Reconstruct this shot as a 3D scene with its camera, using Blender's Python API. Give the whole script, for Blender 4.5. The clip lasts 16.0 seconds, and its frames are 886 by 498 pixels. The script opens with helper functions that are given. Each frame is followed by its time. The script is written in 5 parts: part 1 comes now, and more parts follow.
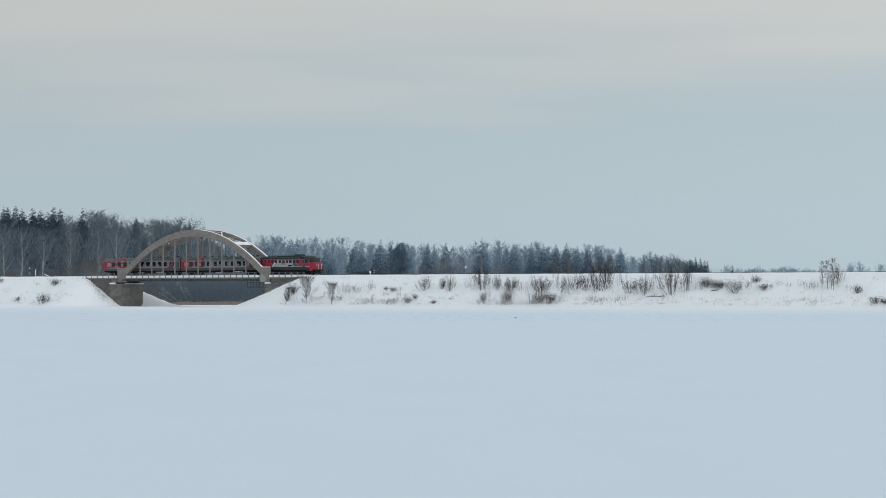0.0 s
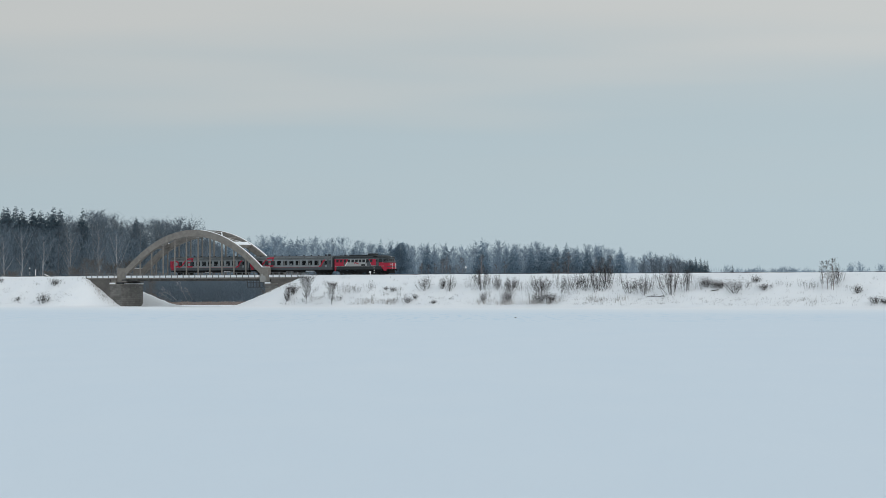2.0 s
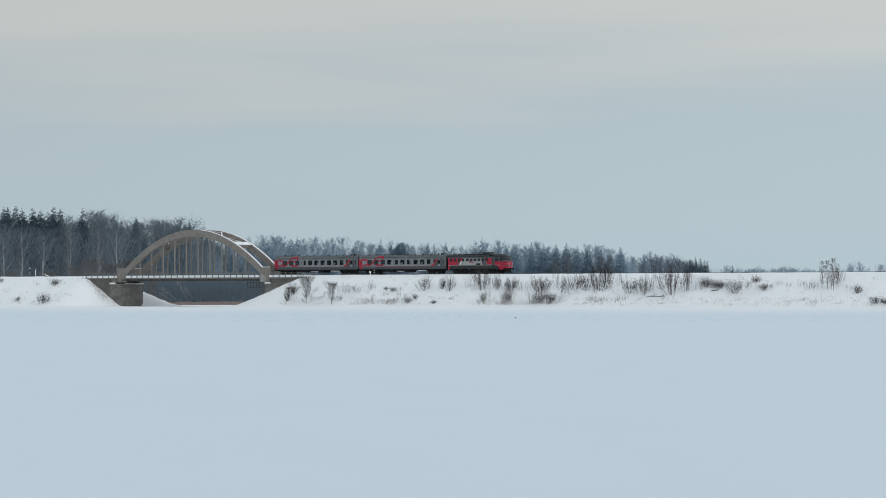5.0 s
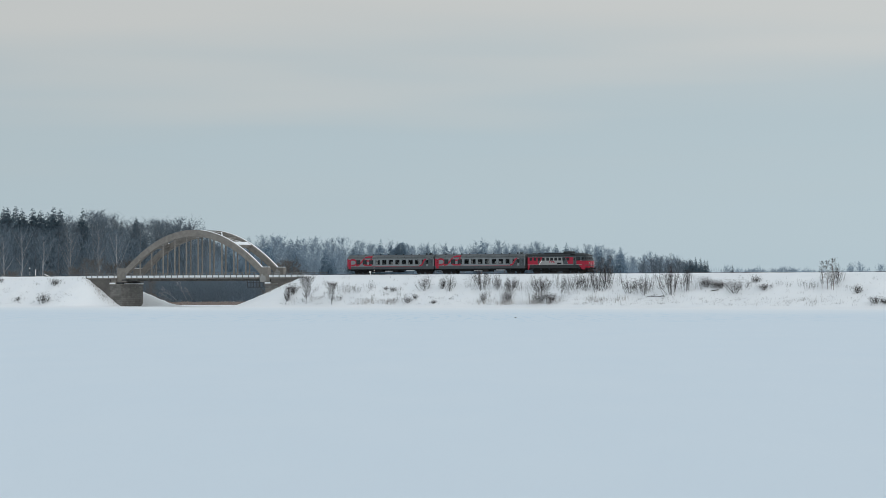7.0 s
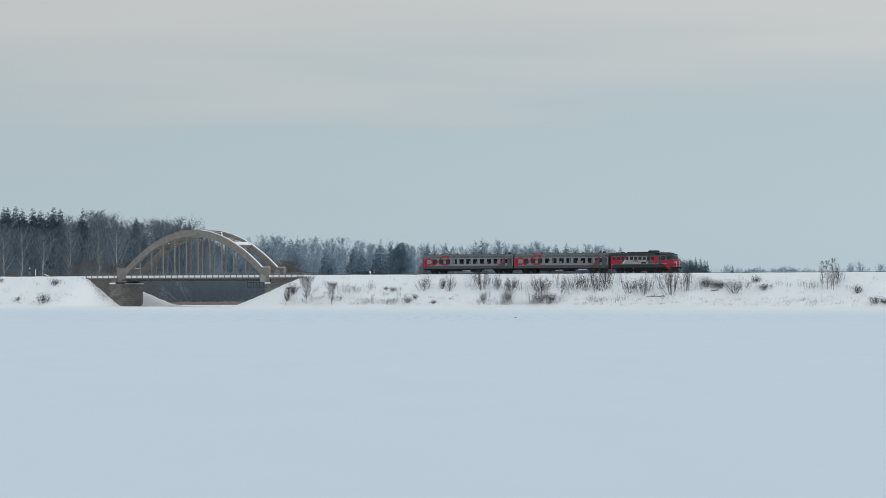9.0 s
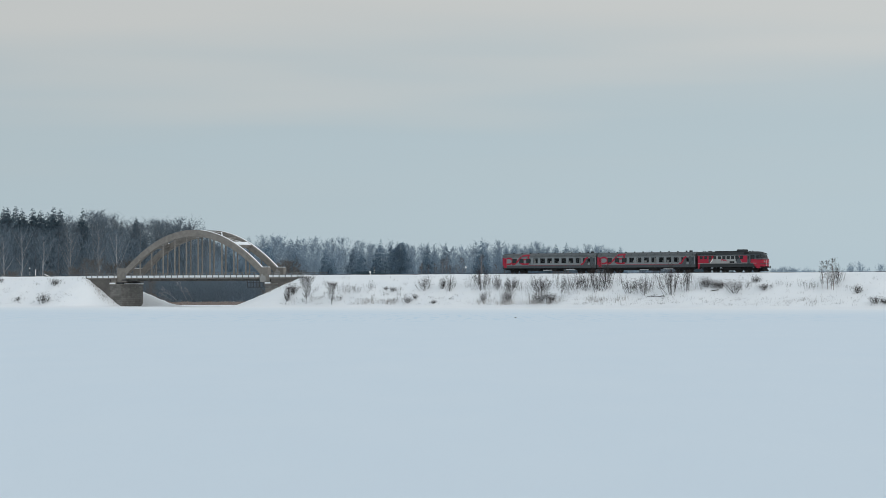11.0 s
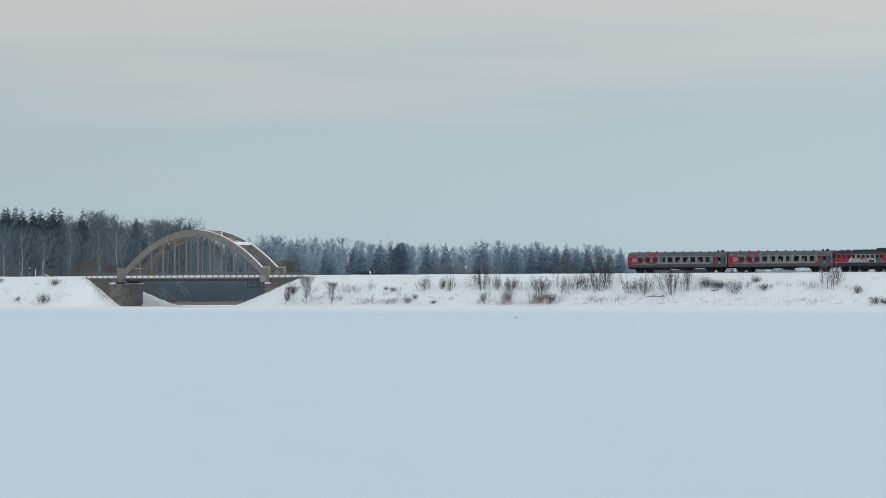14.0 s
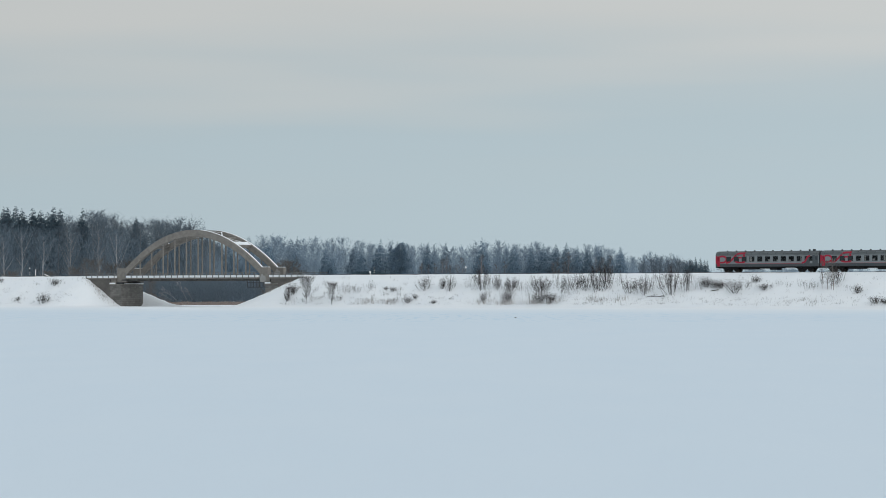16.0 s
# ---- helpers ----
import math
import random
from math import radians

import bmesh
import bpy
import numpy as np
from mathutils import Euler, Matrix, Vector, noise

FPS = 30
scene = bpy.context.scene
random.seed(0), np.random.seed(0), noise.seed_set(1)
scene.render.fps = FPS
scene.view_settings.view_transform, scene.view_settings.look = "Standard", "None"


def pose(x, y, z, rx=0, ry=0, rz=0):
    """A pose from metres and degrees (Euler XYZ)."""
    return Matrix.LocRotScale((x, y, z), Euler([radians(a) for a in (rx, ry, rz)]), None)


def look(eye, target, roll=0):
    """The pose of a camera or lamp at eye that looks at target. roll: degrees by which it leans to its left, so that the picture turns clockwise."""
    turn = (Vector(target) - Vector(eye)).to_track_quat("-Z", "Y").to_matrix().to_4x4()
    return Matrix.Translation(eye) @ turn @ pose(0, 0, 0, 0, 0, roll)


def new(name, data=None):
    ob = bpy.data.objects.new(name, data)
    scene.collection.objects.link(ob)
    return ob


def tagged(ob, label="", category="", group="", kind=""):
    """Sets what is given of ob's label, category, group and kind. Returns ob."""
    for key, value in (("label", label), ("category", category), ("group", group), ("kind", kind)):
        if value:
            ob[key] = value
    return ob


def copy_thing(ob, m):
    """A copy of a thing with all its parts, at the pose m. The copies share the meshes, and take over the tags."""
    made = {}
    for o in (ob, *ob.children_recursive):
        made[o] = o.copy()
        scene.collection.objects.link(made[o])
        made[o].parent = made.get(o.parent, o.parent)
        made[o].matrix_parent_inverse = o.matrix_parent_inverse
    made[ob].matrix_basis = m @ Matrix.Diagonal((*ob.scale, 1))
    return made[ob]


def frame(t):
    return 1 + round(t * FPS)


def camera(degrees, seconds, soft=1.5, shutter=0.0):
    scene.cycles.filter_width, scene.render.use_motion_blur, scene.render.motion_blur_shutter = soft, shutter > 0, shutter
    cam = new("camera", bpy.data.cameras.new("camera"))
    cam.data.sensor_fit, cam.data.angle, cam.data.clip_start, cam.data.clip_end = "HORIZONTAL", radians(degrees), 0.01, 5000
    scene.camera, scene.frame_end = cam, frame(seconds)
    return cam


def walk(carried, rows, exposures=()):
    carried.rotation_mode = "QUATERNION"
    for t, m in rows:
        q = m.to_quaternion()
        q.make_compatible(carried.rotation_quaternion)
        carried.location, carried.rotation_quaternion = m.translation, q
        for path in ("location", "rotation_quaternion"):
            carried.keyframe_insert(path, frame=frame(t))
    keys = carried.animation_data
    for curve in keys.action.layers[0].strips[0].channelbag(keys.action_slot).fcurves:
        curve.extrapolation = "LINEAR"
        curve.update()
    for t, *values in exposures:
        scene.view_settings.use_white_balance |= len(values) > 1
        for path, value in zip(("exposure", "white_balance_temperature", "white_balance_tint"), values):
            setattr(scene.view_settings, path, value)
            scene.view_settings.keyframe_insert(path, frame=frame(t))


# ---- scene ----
# The camera stands on the ice beside the far shore and does not move.
cam = camera(18.21, 16.0, soft=0.55)
EYE = (0.0, 0.0, 2.35)
walk(cam, [(0.0, pose(*EYE, 90.986)), (16.0, pose(*EYE, 90.986))])

# The railway line: local x runs along the track, local y away from the lake, z = 0 is the rail head.
TRACK = pose(-82.42, 668.8, 7.36, 0, 0, -math.degrees(0.6003))
RAIL = 7.36
SHOULDER = 3.7


# ---- sky, sun and exposure ----
def make_world():
    world = bpy.data.worlds.new("overcast_sky")
    world.use_nodes = True
    scene.world = world
    nt = world.node_tree
    nt.nodes.clear()
    out = nt.nodes.new("ShaderNodeOutputWorld")
    bg = nt.nodes.new("ShaderNodeBackground")
    sky = nt.nodes.new("ShaderNodeTexSky")
    sky.sky_type, sky.sun_disc = "NISHITA", False
    sky.sun_elevation, sky.sun_rotation = radians(24), radians(145)
    scale = nt.nodes.new("ShaderNodeVectorMath")
    scale.operation, scale.inputs[3].default_value = "SCALE", 0.06
    coord = nt.nodes.new("ShaderNodeTexCoord")
    part_xyz = nt.nodes.new("ShaderNodeSeparateXYZ")
    stretch = nt.nodes.new("ShaderNodeMapping")
    stretch.inputs["Scale"].default_value = (3.2, 1.2, 34.0)
    cloud = nt.nodes.new("ShaderNodeTexNoise")
    cloud.inputs["Scale"].default_value, cloud.inputs["Detail"].default_value = 1.25, 2.5
    cloud.inputs["Roughness"].default_value = 0.4
    shift = nt.nodes.new("ShaderNodeMath")
    shift.operation, shift.inputs[1].default_value = "MULTIPLY_ADD", 0.05
    centre = nt.nodes.new("ShaderNodeMath")
    centre.operation, centre.inputs[1].default_value = "SUBTRACT", 0.5
    ramp = nt.nodes.new("ShaderNodeValToRGB")
    stops = [(0.0, (0.445, 0.555, 0.62)), (0.03, (0.455, 0.56, 0.62)), (0.062, (0.445, 0.54, 0.59)),
             (0.085, (0.49, 0.55, 0.575)), (0.108, (0.56, 0.58, 0.575)), (0.3, (0.57, 0.63, 0.67)),
             (1.0, (0.64, 0.72, 0.77))]
    while len(ramp.color_ramp.elements) < len(stops):
        ramp.color_ramp.elements.new(0.5)
    for el, (at, rgb) in zip(ramp.color_ramp.elements, stops):
        el.position, el.color = at, (*rgb, 1)
    streak = nt.nodes.new("ShaderNodeMapRange")
    streak.inputs[1].default_value, streak.inputs[2].default_value, streak.inputs[4].default_value = 0.48, 0.72, 0.5
    pale = nt.nodes.new("ShaderNodeMix")
    pale.data_type, pale.inputs[7].default_value = "RGBA", (0.585, 0.60, 0.595, 1)
    mix = nt.nodes.new("ShaderNodeMix")
    mix.data_type, mix.inputs["Factor"].default_value = "RGBA", 0.94
    link = nt.links.new
    link(coord.outputs["Generated"], part_xyz.inputs[0])
    link(coord.outputs["Generated"], stretch.inputs["Vector"])
    link(stretch.outputs[0], cloud.inputs["Vector"])
    link(cloud.outputs[0], centre.inputs[0])
    link(centre.outputs[0], shift.inputs[0])
    link(part_xyz.outputs[2], shift.inputs[2])
    link(shift.outputs[0], ramp.inputs[0])
    link(sky.outputs[0], scale.inputs[0])
    link(scale.outputs[0], mix.inputs[6])
    link(cloud.outputs[0], streak.inputs[0])
    high = nt.nodes.new("ShaderNodeMapRange")
    high.inputs[1].default_value, high.inputs[2].default_value = 0.035, 0.075
    veil = nt.nodes.new("ShaderNodeMath")
    veil.operation = "MULTIPLY"
    link(part_xyz.outputs[2], high.inputs[0])
    link(high.outputs[0], veil.inputs[0])
    link(streak.outputs[0], veil.inputs[1])
    link(veil.outputs[0], pale.inputs["Factor"])
    link(ramp.outputs[0], pale.inputs[6])
    # thinner, brighter cloud towards the east
    east, thin = nt.nodes.new("ShaderNodeMapRange"), nt.nodes.new("ShaderNodeVectorMath")
    east.inputs[1].default_value, east.inputs[2].default_value = -0.2, 0.2
    east.inputs[3].default_value, east.inputs[4].default_value = 0.95, 1.05
    thin.operation = "SCALE"
    link(part_xyz.outputs[0], east.inputs[0])
    link(pale.outputs[2], thin.inputs[0])
    link(east.outputs[0], thin.inputs[3])
    link(thin.outputs[0], mix.inputs[7])
    link(mix.outputs[2], bg.inputs[0])
    link(bg.outputs[0], out.inputs[0])
    bg.inputs[1].default_value = 1.0


make_world()
sun_data = bpy.data.lights.new("sun", "SUN")
sun_data.energy, sun_data.angle, sun_data.color = 0.9, radians(60), (1.0, 0.985, 0.96)
sun = new("sun", sun_data)
sun.matrix_world = look((120, -160, 90), (0, 0, 0))
scene.view_settings.exposure = 0.0


# ---- materials ----
def material(name, base, rough=0.6, metal=0.0, vary=0.25, fine=8.0, coarse=0.6, bump=0.1, tint=None, spread=0.0, stretch=(1, 1, 1), gloss=0.5, island=False):
    """Grain and stains at two scales; tint is the stains' colour; spread varies the value from piece to piece."""
    m = bpy.data.materials.new(name)
    m.use_nodes = True
    nt = m.node_tree
    bsdf = nt.nodes["Principled BSDF"]
    bsdf.inputs["Roughness"].default_value, bsdf.inputs["Metallic"].default_value = rough, metal
    bsdf.inputs["Specular IOR Level"].default_value = gloss
    coord = nt.nodes.new("ShaderNodeTexCoord")
    mapping = nt.nodes.new("ShaderNodeMapping")
    mapping.inputs["Scale"].default_value = stretch
    nt.links.new(coord.outputs["Object"], mapping.inputs[0])
    small, large = nt.nodes.new("ShaderNodeTexNoise"), nt.nodes.new("ShaderNodeTexNoise")
    for node, scale, detail in ((small, fine, 4.0), (large, coarse, 5.0)):
        node.inputs["Scale"].default_value, node.inputs["Detail"].default_value = scale, detail
        nt.links.new(mapping.outputs[0], node.inputs["Vector"])
    dark = tuple(c * (1 - vary) for c in base)
    light = tuple(min(1, c * (1 + vary)) for c in base)
    grain = nt.nodes.new("ShaderNodeMix")
    grain.data_type = "RGBA"
    grain.inputs[6].default_value, grain.inputs[7].default_value = (*dark, 1), (*light, 1)
    nt.links.new(small.outputs[0], grain.inputs["Factor"])
    sharpen = nt.nodes.new("ShaderNodeMapRange")
    sharpen.inputs[1].default_value, sharpen.inputs[2].default_value = 0.42, 0.68
    sharpen.inputs[4].default_value = 0.75
    nt.links.new(large.outputs[0], sharpen.inputs[0])
    stain = nt.nodes.new("ShaderNodeMix")
    stain.data_type = "RGBA"
    stain.inputs[7].default_value = (*(tint or dark), 1)
    nt.links.new(sharpen.outputs[0], stain.inputs["Factor"])
    nt.links.new(grain.outputs[2], stain.inputs[6])
    last = stain.outputs[2]
    if spread:
        info = nt.nodes.new("ShaderNodeObjectInfo")
        span = nt.nodes.new("ShaderNodeMapRange")
        span.inputs[3].default_value, span.inputs[4].default_value = 1 - spread, 1 + spread
        hsv = nt.nodes.new("ShaderNodeHueSaturation")
        each = nt.nodes.new("ShaderNodeNewGeometry").outputs["Random Per Island"] if island else info.outputs["Random"]
        nt.links.new(each, span.inputs[0])
        nt.links.new(span.outputs[0], hsv.inputs["Value"])
        nt.links.new(last, hsv.inputs["Color"])
        last = hsv.outputs[0]
    nt.links.new(last, bsdf.inputs["Base Color"])
    if bump:
        relief = nt.nodes.new("ShaderNodeBump")
        relief.inputs["Strength"].default_value, relief.inputs["Distance"].default_value = bump, 0.05
        nt.links.new(small.outputs[0], relief.inputs["Height"])
        nt.links.new(relief.outputs[0], bsdf.inputs["Normal"])
    return m


M = {
    "snow": material("snow", (0.86, 0.88, 0.90), 0.75, vary=0.03, fine=1.6, coarse=0.22, bump=0.7, tint=(0.82, 0.85, 0.885)),
    "concrete": material("weathered_concrete", (0.232, 0.216, 0.196), 0.9, vary=0.4, fine=7.0, coarse=1.3, bump=0.3, tint=(0.165, 0.152, 0.138)),
    "concrete_pale": material("patched_concrete", (0.36, 0.36, 0.35), 0.9, vary=0.12, fine=3.0, coarse=0.5, bump=0.3, tint=(0.28, 0.28, 0.27)),
    "concrete_stained": material("stained_concrete", (0.135, 0.127, 0.118), 0.9, vary=0.25, fine=3.0, coarse=0.45, bump=0.3, tint=(0.085, 0.08, 0.075)),
    # darker concrete for the trough, girders, floor beams, pier cores and back walls
    "concrete_dark": material("damp_concrete", (0.10, 0.098, 0.094), 0.9, vary=0.15, fine=2.0, coarse=0.4, bump=0.3, tint=(0.065, 0.065, 0.063)),
    "stone": material("granite_block", (0.185, 0.180, 0.170), 0.85, vary=0.3, fine=5.0, coarse=0.6, bump=0.4, tint=(0.115, 0.11, 0.102), spread=0.16, island=True),
    "steel": material("dull_steel", (0.09, 0.095, 0.10), 0.6, 0.6, vary=0.2, fine=6.0, bump=0.1),
    "rail_paint": material("grey_rail_paint", (0.17, 0.175, 0.175), 0.7, 0.0, vary=0.2, fine=5.0, bump=0.1),
    "rail": material("rail_steel", (0.10, 0.09, 0.085), 0.5, 0.7, vary=0.2),
    "wood_dark": material("tarred_timber", (0.07, 0.06, 0.05), 0.9, vary=0.3),
    "grey": material("pale_grey_coach_paint", (0.212, 0.235, 0.246), 0.45, vary=0.08, fine=3.0, coarse=0.4, bump=0.02, tint=(0.155, 0.17, 0.178)),
    "grey_pale": material("pale_loco_paint", (0.34, 0.345, 0.345), 0.45, vary=0.06, fine=3.0, coarse=0.4, bump=0.02, tint=(0.26, 0.26, 0.252)),
    "grey_dark": material("dark_grey_coach_paint", (0.056, 0.070, 0.080), 0.45, vary=0.1, fine=3.0, coarse=0.5, bump=0.02, tint=(0.07, 0.07, 0.072)),
    "roof": material("sooty_roof_paint", (0.078, 0.092, 0.100), 0.6, vary=0.15, fine=2.0, coarse=0.5, bump=0.05, tint=(0.06, 0.062, 0.065)),
    "roof_dark": material("black_roof_paint", (0.040, 0.045, 0.048), 0.65, vary=0.2, fine=2.0, coarse=0.5, bump=0.05, gloss=0.2),
    "red": material("red_train_paint", (0.36, 0.018, 0.044), 0.45, vary=0.1, fine=3.0, coarse=0.5, bump=0.02, tint=(0.33, 0.016, 0.03), gloss=0.3),
    "under": material("grimy_underframe", (0.016, 0.017, 0.018), 0.8, vary=0.3, fine=4.0, bump=0.2, gloss=0.15),
    "wheel": material("wheel_steel", (0.06, 0.055, 0.05), 0.6, 0.5, vary=0.3),
    "curtain": material("white_curtain", (0.70, 0.70, 0.68), 0.9, vary=0.05),
    "white": material("white_paint", (0.8, 0.8, 0.78), 0.6, vary=0.05, tint=(0.65, 0.65, 0.63)),
    "lamp_glass": material("headlight_glass", (0.30, 0.31, 0.32), 0.15, vary=0.05),
    "birch": material("birch_bark", (0.36, 0.36, 0.365), 0.9, vary=0.3, fine=2.0, coarse=0.5, tint=(0.12, 0.11, 0.105), spread=0.25, stretch=(1, 1, 0.4)),
    # near wood: thin haze is mixed into bark, twig and needle colours
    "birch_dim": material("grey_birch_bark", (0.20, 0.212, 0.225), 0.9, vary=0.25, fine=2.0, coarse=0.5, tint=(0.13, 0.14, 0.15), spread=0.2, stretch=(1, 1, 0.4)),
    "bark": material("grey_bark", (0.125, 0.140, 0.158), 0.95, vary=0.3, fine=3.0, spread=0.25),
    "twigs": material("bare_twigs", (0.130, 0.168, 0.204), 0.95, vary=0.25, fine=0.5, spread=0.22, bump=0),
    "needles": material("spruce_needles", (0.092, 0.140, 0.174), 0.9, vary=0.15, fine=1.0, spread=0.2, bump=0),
    # far trees: the pale blue in these base colours is distance haze
    "hazed_twigs": material("frosted_bare_twigs", (0.235, 0.310, 0.382), 0.95, vary=0.08, fine=0.5, spread=0.12, bump=0),
    "hazed_needles": material("frosted_needles", (0.175, 0.252, 0.322), 0.95, vary=0.06, fine=1.0, spread=0.14, bump=0),
    # near undergrowth and scrub, their greys shifted bluer for haze
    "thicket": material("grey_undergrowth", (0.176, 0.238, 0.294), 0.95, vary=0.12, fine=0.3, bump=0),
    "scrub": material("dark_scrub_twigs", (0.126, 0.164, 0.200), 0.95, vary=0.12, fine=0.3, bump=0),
    # far undergrowth, coloured as if seen through haze
    "hazed_thicket": material("misty_undergrowth", (0.255, 0.345, 0.430), 0.95, vary=0.1, fine=0.3, bump=0),
    "willow": material("brown_willow_twigs", (0.125, 0.117, 0.110), 0.95, vary=0.15, fine=0.5, spread=0.15, bump=0),
    "sapling": material("reddish_sapling_bark", (0.29, 0.235, 0.22), 0.95, vary=0.3, fine=1.0, spread=0.25, bump=0),
    "shrub": material("willow_shrub_bark", (0.047, 0.038, 0.037), 0.95, vary=0.3, fine=2.0, spread=0.35, bump=0),
    "dry_grass": material("dry_grass", (0.24, 0.20, 0.17), 0.95, vary=0.25, fine=1.0, bump=0, tint=(0.17, 0.14, 0.12)),
    "reeds": material("dry_reeds", (0.215, 0.175, 0.155), 0.95, vary=0.25, fine=1.0, bump=0, tint=(0.17, 0.13, 0.115)),
}


def lake_material():
    """Wind-packed snow over bluish ice; its colour turns whiter towards the embankment."""
    m = bpy.data.materials.new("wind_packed_lake_snow")
    m.use_nodes = True
    nt = m.node_tree
    bsdf = nt.nodes["Principled BSDF"]
    bsdf.inputs["Roughness"].default_value = 0.7
    coord = nt.nodes.new("ShaderNodeTexCoord")
    turned = nt.nodes.new("ShaderNodeMapping")
    turned.vector_type = "TEXTURE"
    turned.inputs["Location"].default_value = TRACK.translation
    turned.inputs["Rotation"].default_value = TRACK.to_euler()
    axes = nt.nodes.new("ShaderNodeSeparateXYZ")
    link = nt.links.new
    link(coord.outputs["Object"], turned.inputs[0])
    link(turned.outputs[0], axes.inputs[0])
    layers = []
    for scale, stretch, detail in ((0.035, (1, 0.22, 1), 4.0), (0.25, (1, 0.3, 1), 5.0), (2.0, (1, 1, 1), 3.0)):
        mp, nz = nt.nodes.new("ShaderNodeMapping"), nt.nodes.new("ShaderNodeTexNoise")
        mp.inputs["Scale"].default_value = stretch
        nz.inputs["Scale"].default_value, nz.inputs["Detail"].default_value = scale, detail
        link(coord.outputs["Object"], mp.inputs[0])
        link(mp.outputs[0], nz.inputs["Vector"])
        layers.append(nz.outputs[0])
    wander = nt.nodes.new("ShaderNodeMath")
    wander.operation, wander.inputs[1].default_value = "MULTIPLY_ADD", 90.0
    link(layers[0], wander.inputs[0])
    link(axes.outputs[1], wander.inputs[2])
    drift = nt.nodes.new("ShaderNodeMapRange")
    drift.interpolation_type = "SMOOTHSTEP"
    drift.inputs[1].default_value, drift.inputs[2].default_value = -170.0, 45.0
    link(wander.outputs[0], drift.inputs[0])
    ice, packed = nt.nodes.new("ShaderNodeMix"), nt.nodes.new("ShaderNodeMix")
    ice.data_type = packed.data_type = "RGBA"
    ice.inputs[6].default_value, ice.inputs[7].default_value = (0.67, 0.765, 0.85, 1), (0.71, 0.79, 0.86, 1)
    link(layers[1], ice.inputs["Factor"])
    packed.inputs[7].default_value = (0.84, 0.87, 0.90, 1)
    link(drift.outputs[0], packed.inputs["Factor"])
    link(ice.outputs[2], packed.inputs[6])
    # a scoured strip with bluish bare patches
    near_edge, far_edge, strip, patch = (nt.nodes.new(n) for n in ("ShaderNodeMapRange", "ShaderNodeMapRange", "ShaderNodeMath", "ShaderNodeMapRange"))
    world_axes, spots, spot_map = nt.nodes.new("ShaderNodeSeparateXYZ"), nt.nodes.new("ShaderNodeTexNoise"), nt.nodes.new("ShaderNodeMapping")
    link(coord.outputs["Object"], world_axes.inputs[0])
    near_edge.inputs[1].default_value, near_edge.inputs[2].default_value = 235.0, 290.0
    far_edge.inputs[1].default_value, far_edge.inputs[2].default_value = 430.0, 350.0
    link(world_axes.outputs[1], near_edge.inputs[0])
    link(world_axes.outputs[1], far_edge.inputs[0])
    spot_map.inputs["Scale"].default_value = (1, 0.036, 1)
    spots.inputs["Scale"].default_value, spots.inputs["Detail"].default_value = 1.2, 6.0
    link(coord.outputs["Object"], spot_map.inputs[0])
    link(spot_map.outputs[0], spots.inputs["Vector"])
    patch.inputs[1].default_value, patch.inputs[2].default_value, patch.inputs[4].default_value = 0.53, 0.63, 0.6
    link(spots.outputs[0], patch.inputs[0])
    strip.operation = "MULTIPLY"
    link(near_edge.outputs[0], strip.inputs[0])
    link(far_edge.outputs[0], strip.inputs[1])
    both = nt.nodes.new("ShaderNodeMath")
    both.operation = "MULTIPLY"
    link(strip.outputs[0], both.inputs[0])
    link(patch.outputs[0], both.inputs[1])
    scoured = nt.nodes.new("ShaderNodeMix")
    scoured.data_type, scoured.inputs[7].default_value = "RGBA", (0.55, 0.70, 0.82, 1)
    link(both.outputs[0], scoured.inputs["Factor"])
    link(packed.outputs[2], scoured.inputs[6])
    link(scoured.outputs[2], bsdf.inputs["Base Color"])
    relief = nt.nodes.new("ShaderNodeBump")
    relief.inputs["Strength"].default_value, relief.inputs["Distance"].default_value = 0.35, 0.12
    link(layers[1], relief.inputs["Height"])
    fine = nt.nodes.new("ShaderNodeBump")
    fine.inputs["Strength"].default_value, fine.inputs["Distance"].default_value = 0.25, 0.02
    link(layers[2], fine.inputs["Height"])
    link(relief.outputs[0], fine.inputs["Normal"])
    link(fine.outputs[0], bsdf.inputs["Normal"])
    return m


M["ice_snow"] = lake_material()


def let_light_through(m, share):
    """Thin needles pass part of the light on to their other side."""
    nt = m.node_tree
    bsdf, out = nt.nodes["Principled BSDF"], nt.nodes["Material Output"]
    thin, both = nt.nodes.new("ShaderNodeBsdfTranslucent"), nt.nodes.new("ShaderNodeMixShader")
    nt.links.new(bsdf.inputs["Base Color"].links[0].from_socket, thin.inputs["Color"])
    both.inputs[0].default_value = share
    nt.links.new(bsdf.outputs[0], both.inputs[1])
    nt.links.new(thin.outputs[0], both.inputs[2])
    nt.links.new(both.outputs[0], out.inputs["Surface"])


for key in ("needles", "hazed_needles"):
    let_light_through(M[key], 0.5)


def glass_material():
    m = bpy.data.materials.new("window_glass")
    m.use_nodes = True
    bsdf = m.node_tree.nodes["Principled BSDF"]
    bsdf.inputs["Base Color"].default_value = (0.012, 0.015, 0.017, 1)
    bsdf.inputs["Roughness"].default_value = 0.08
    bsdf.inputs["Alpha"].default_value = 0.28
    return m


M["glass"] = glass_material()
M["dark_glass"] = material("dark_window_glass", (0.012, 0.014, 0.016), 0.12, vary=0.1, bump=0)


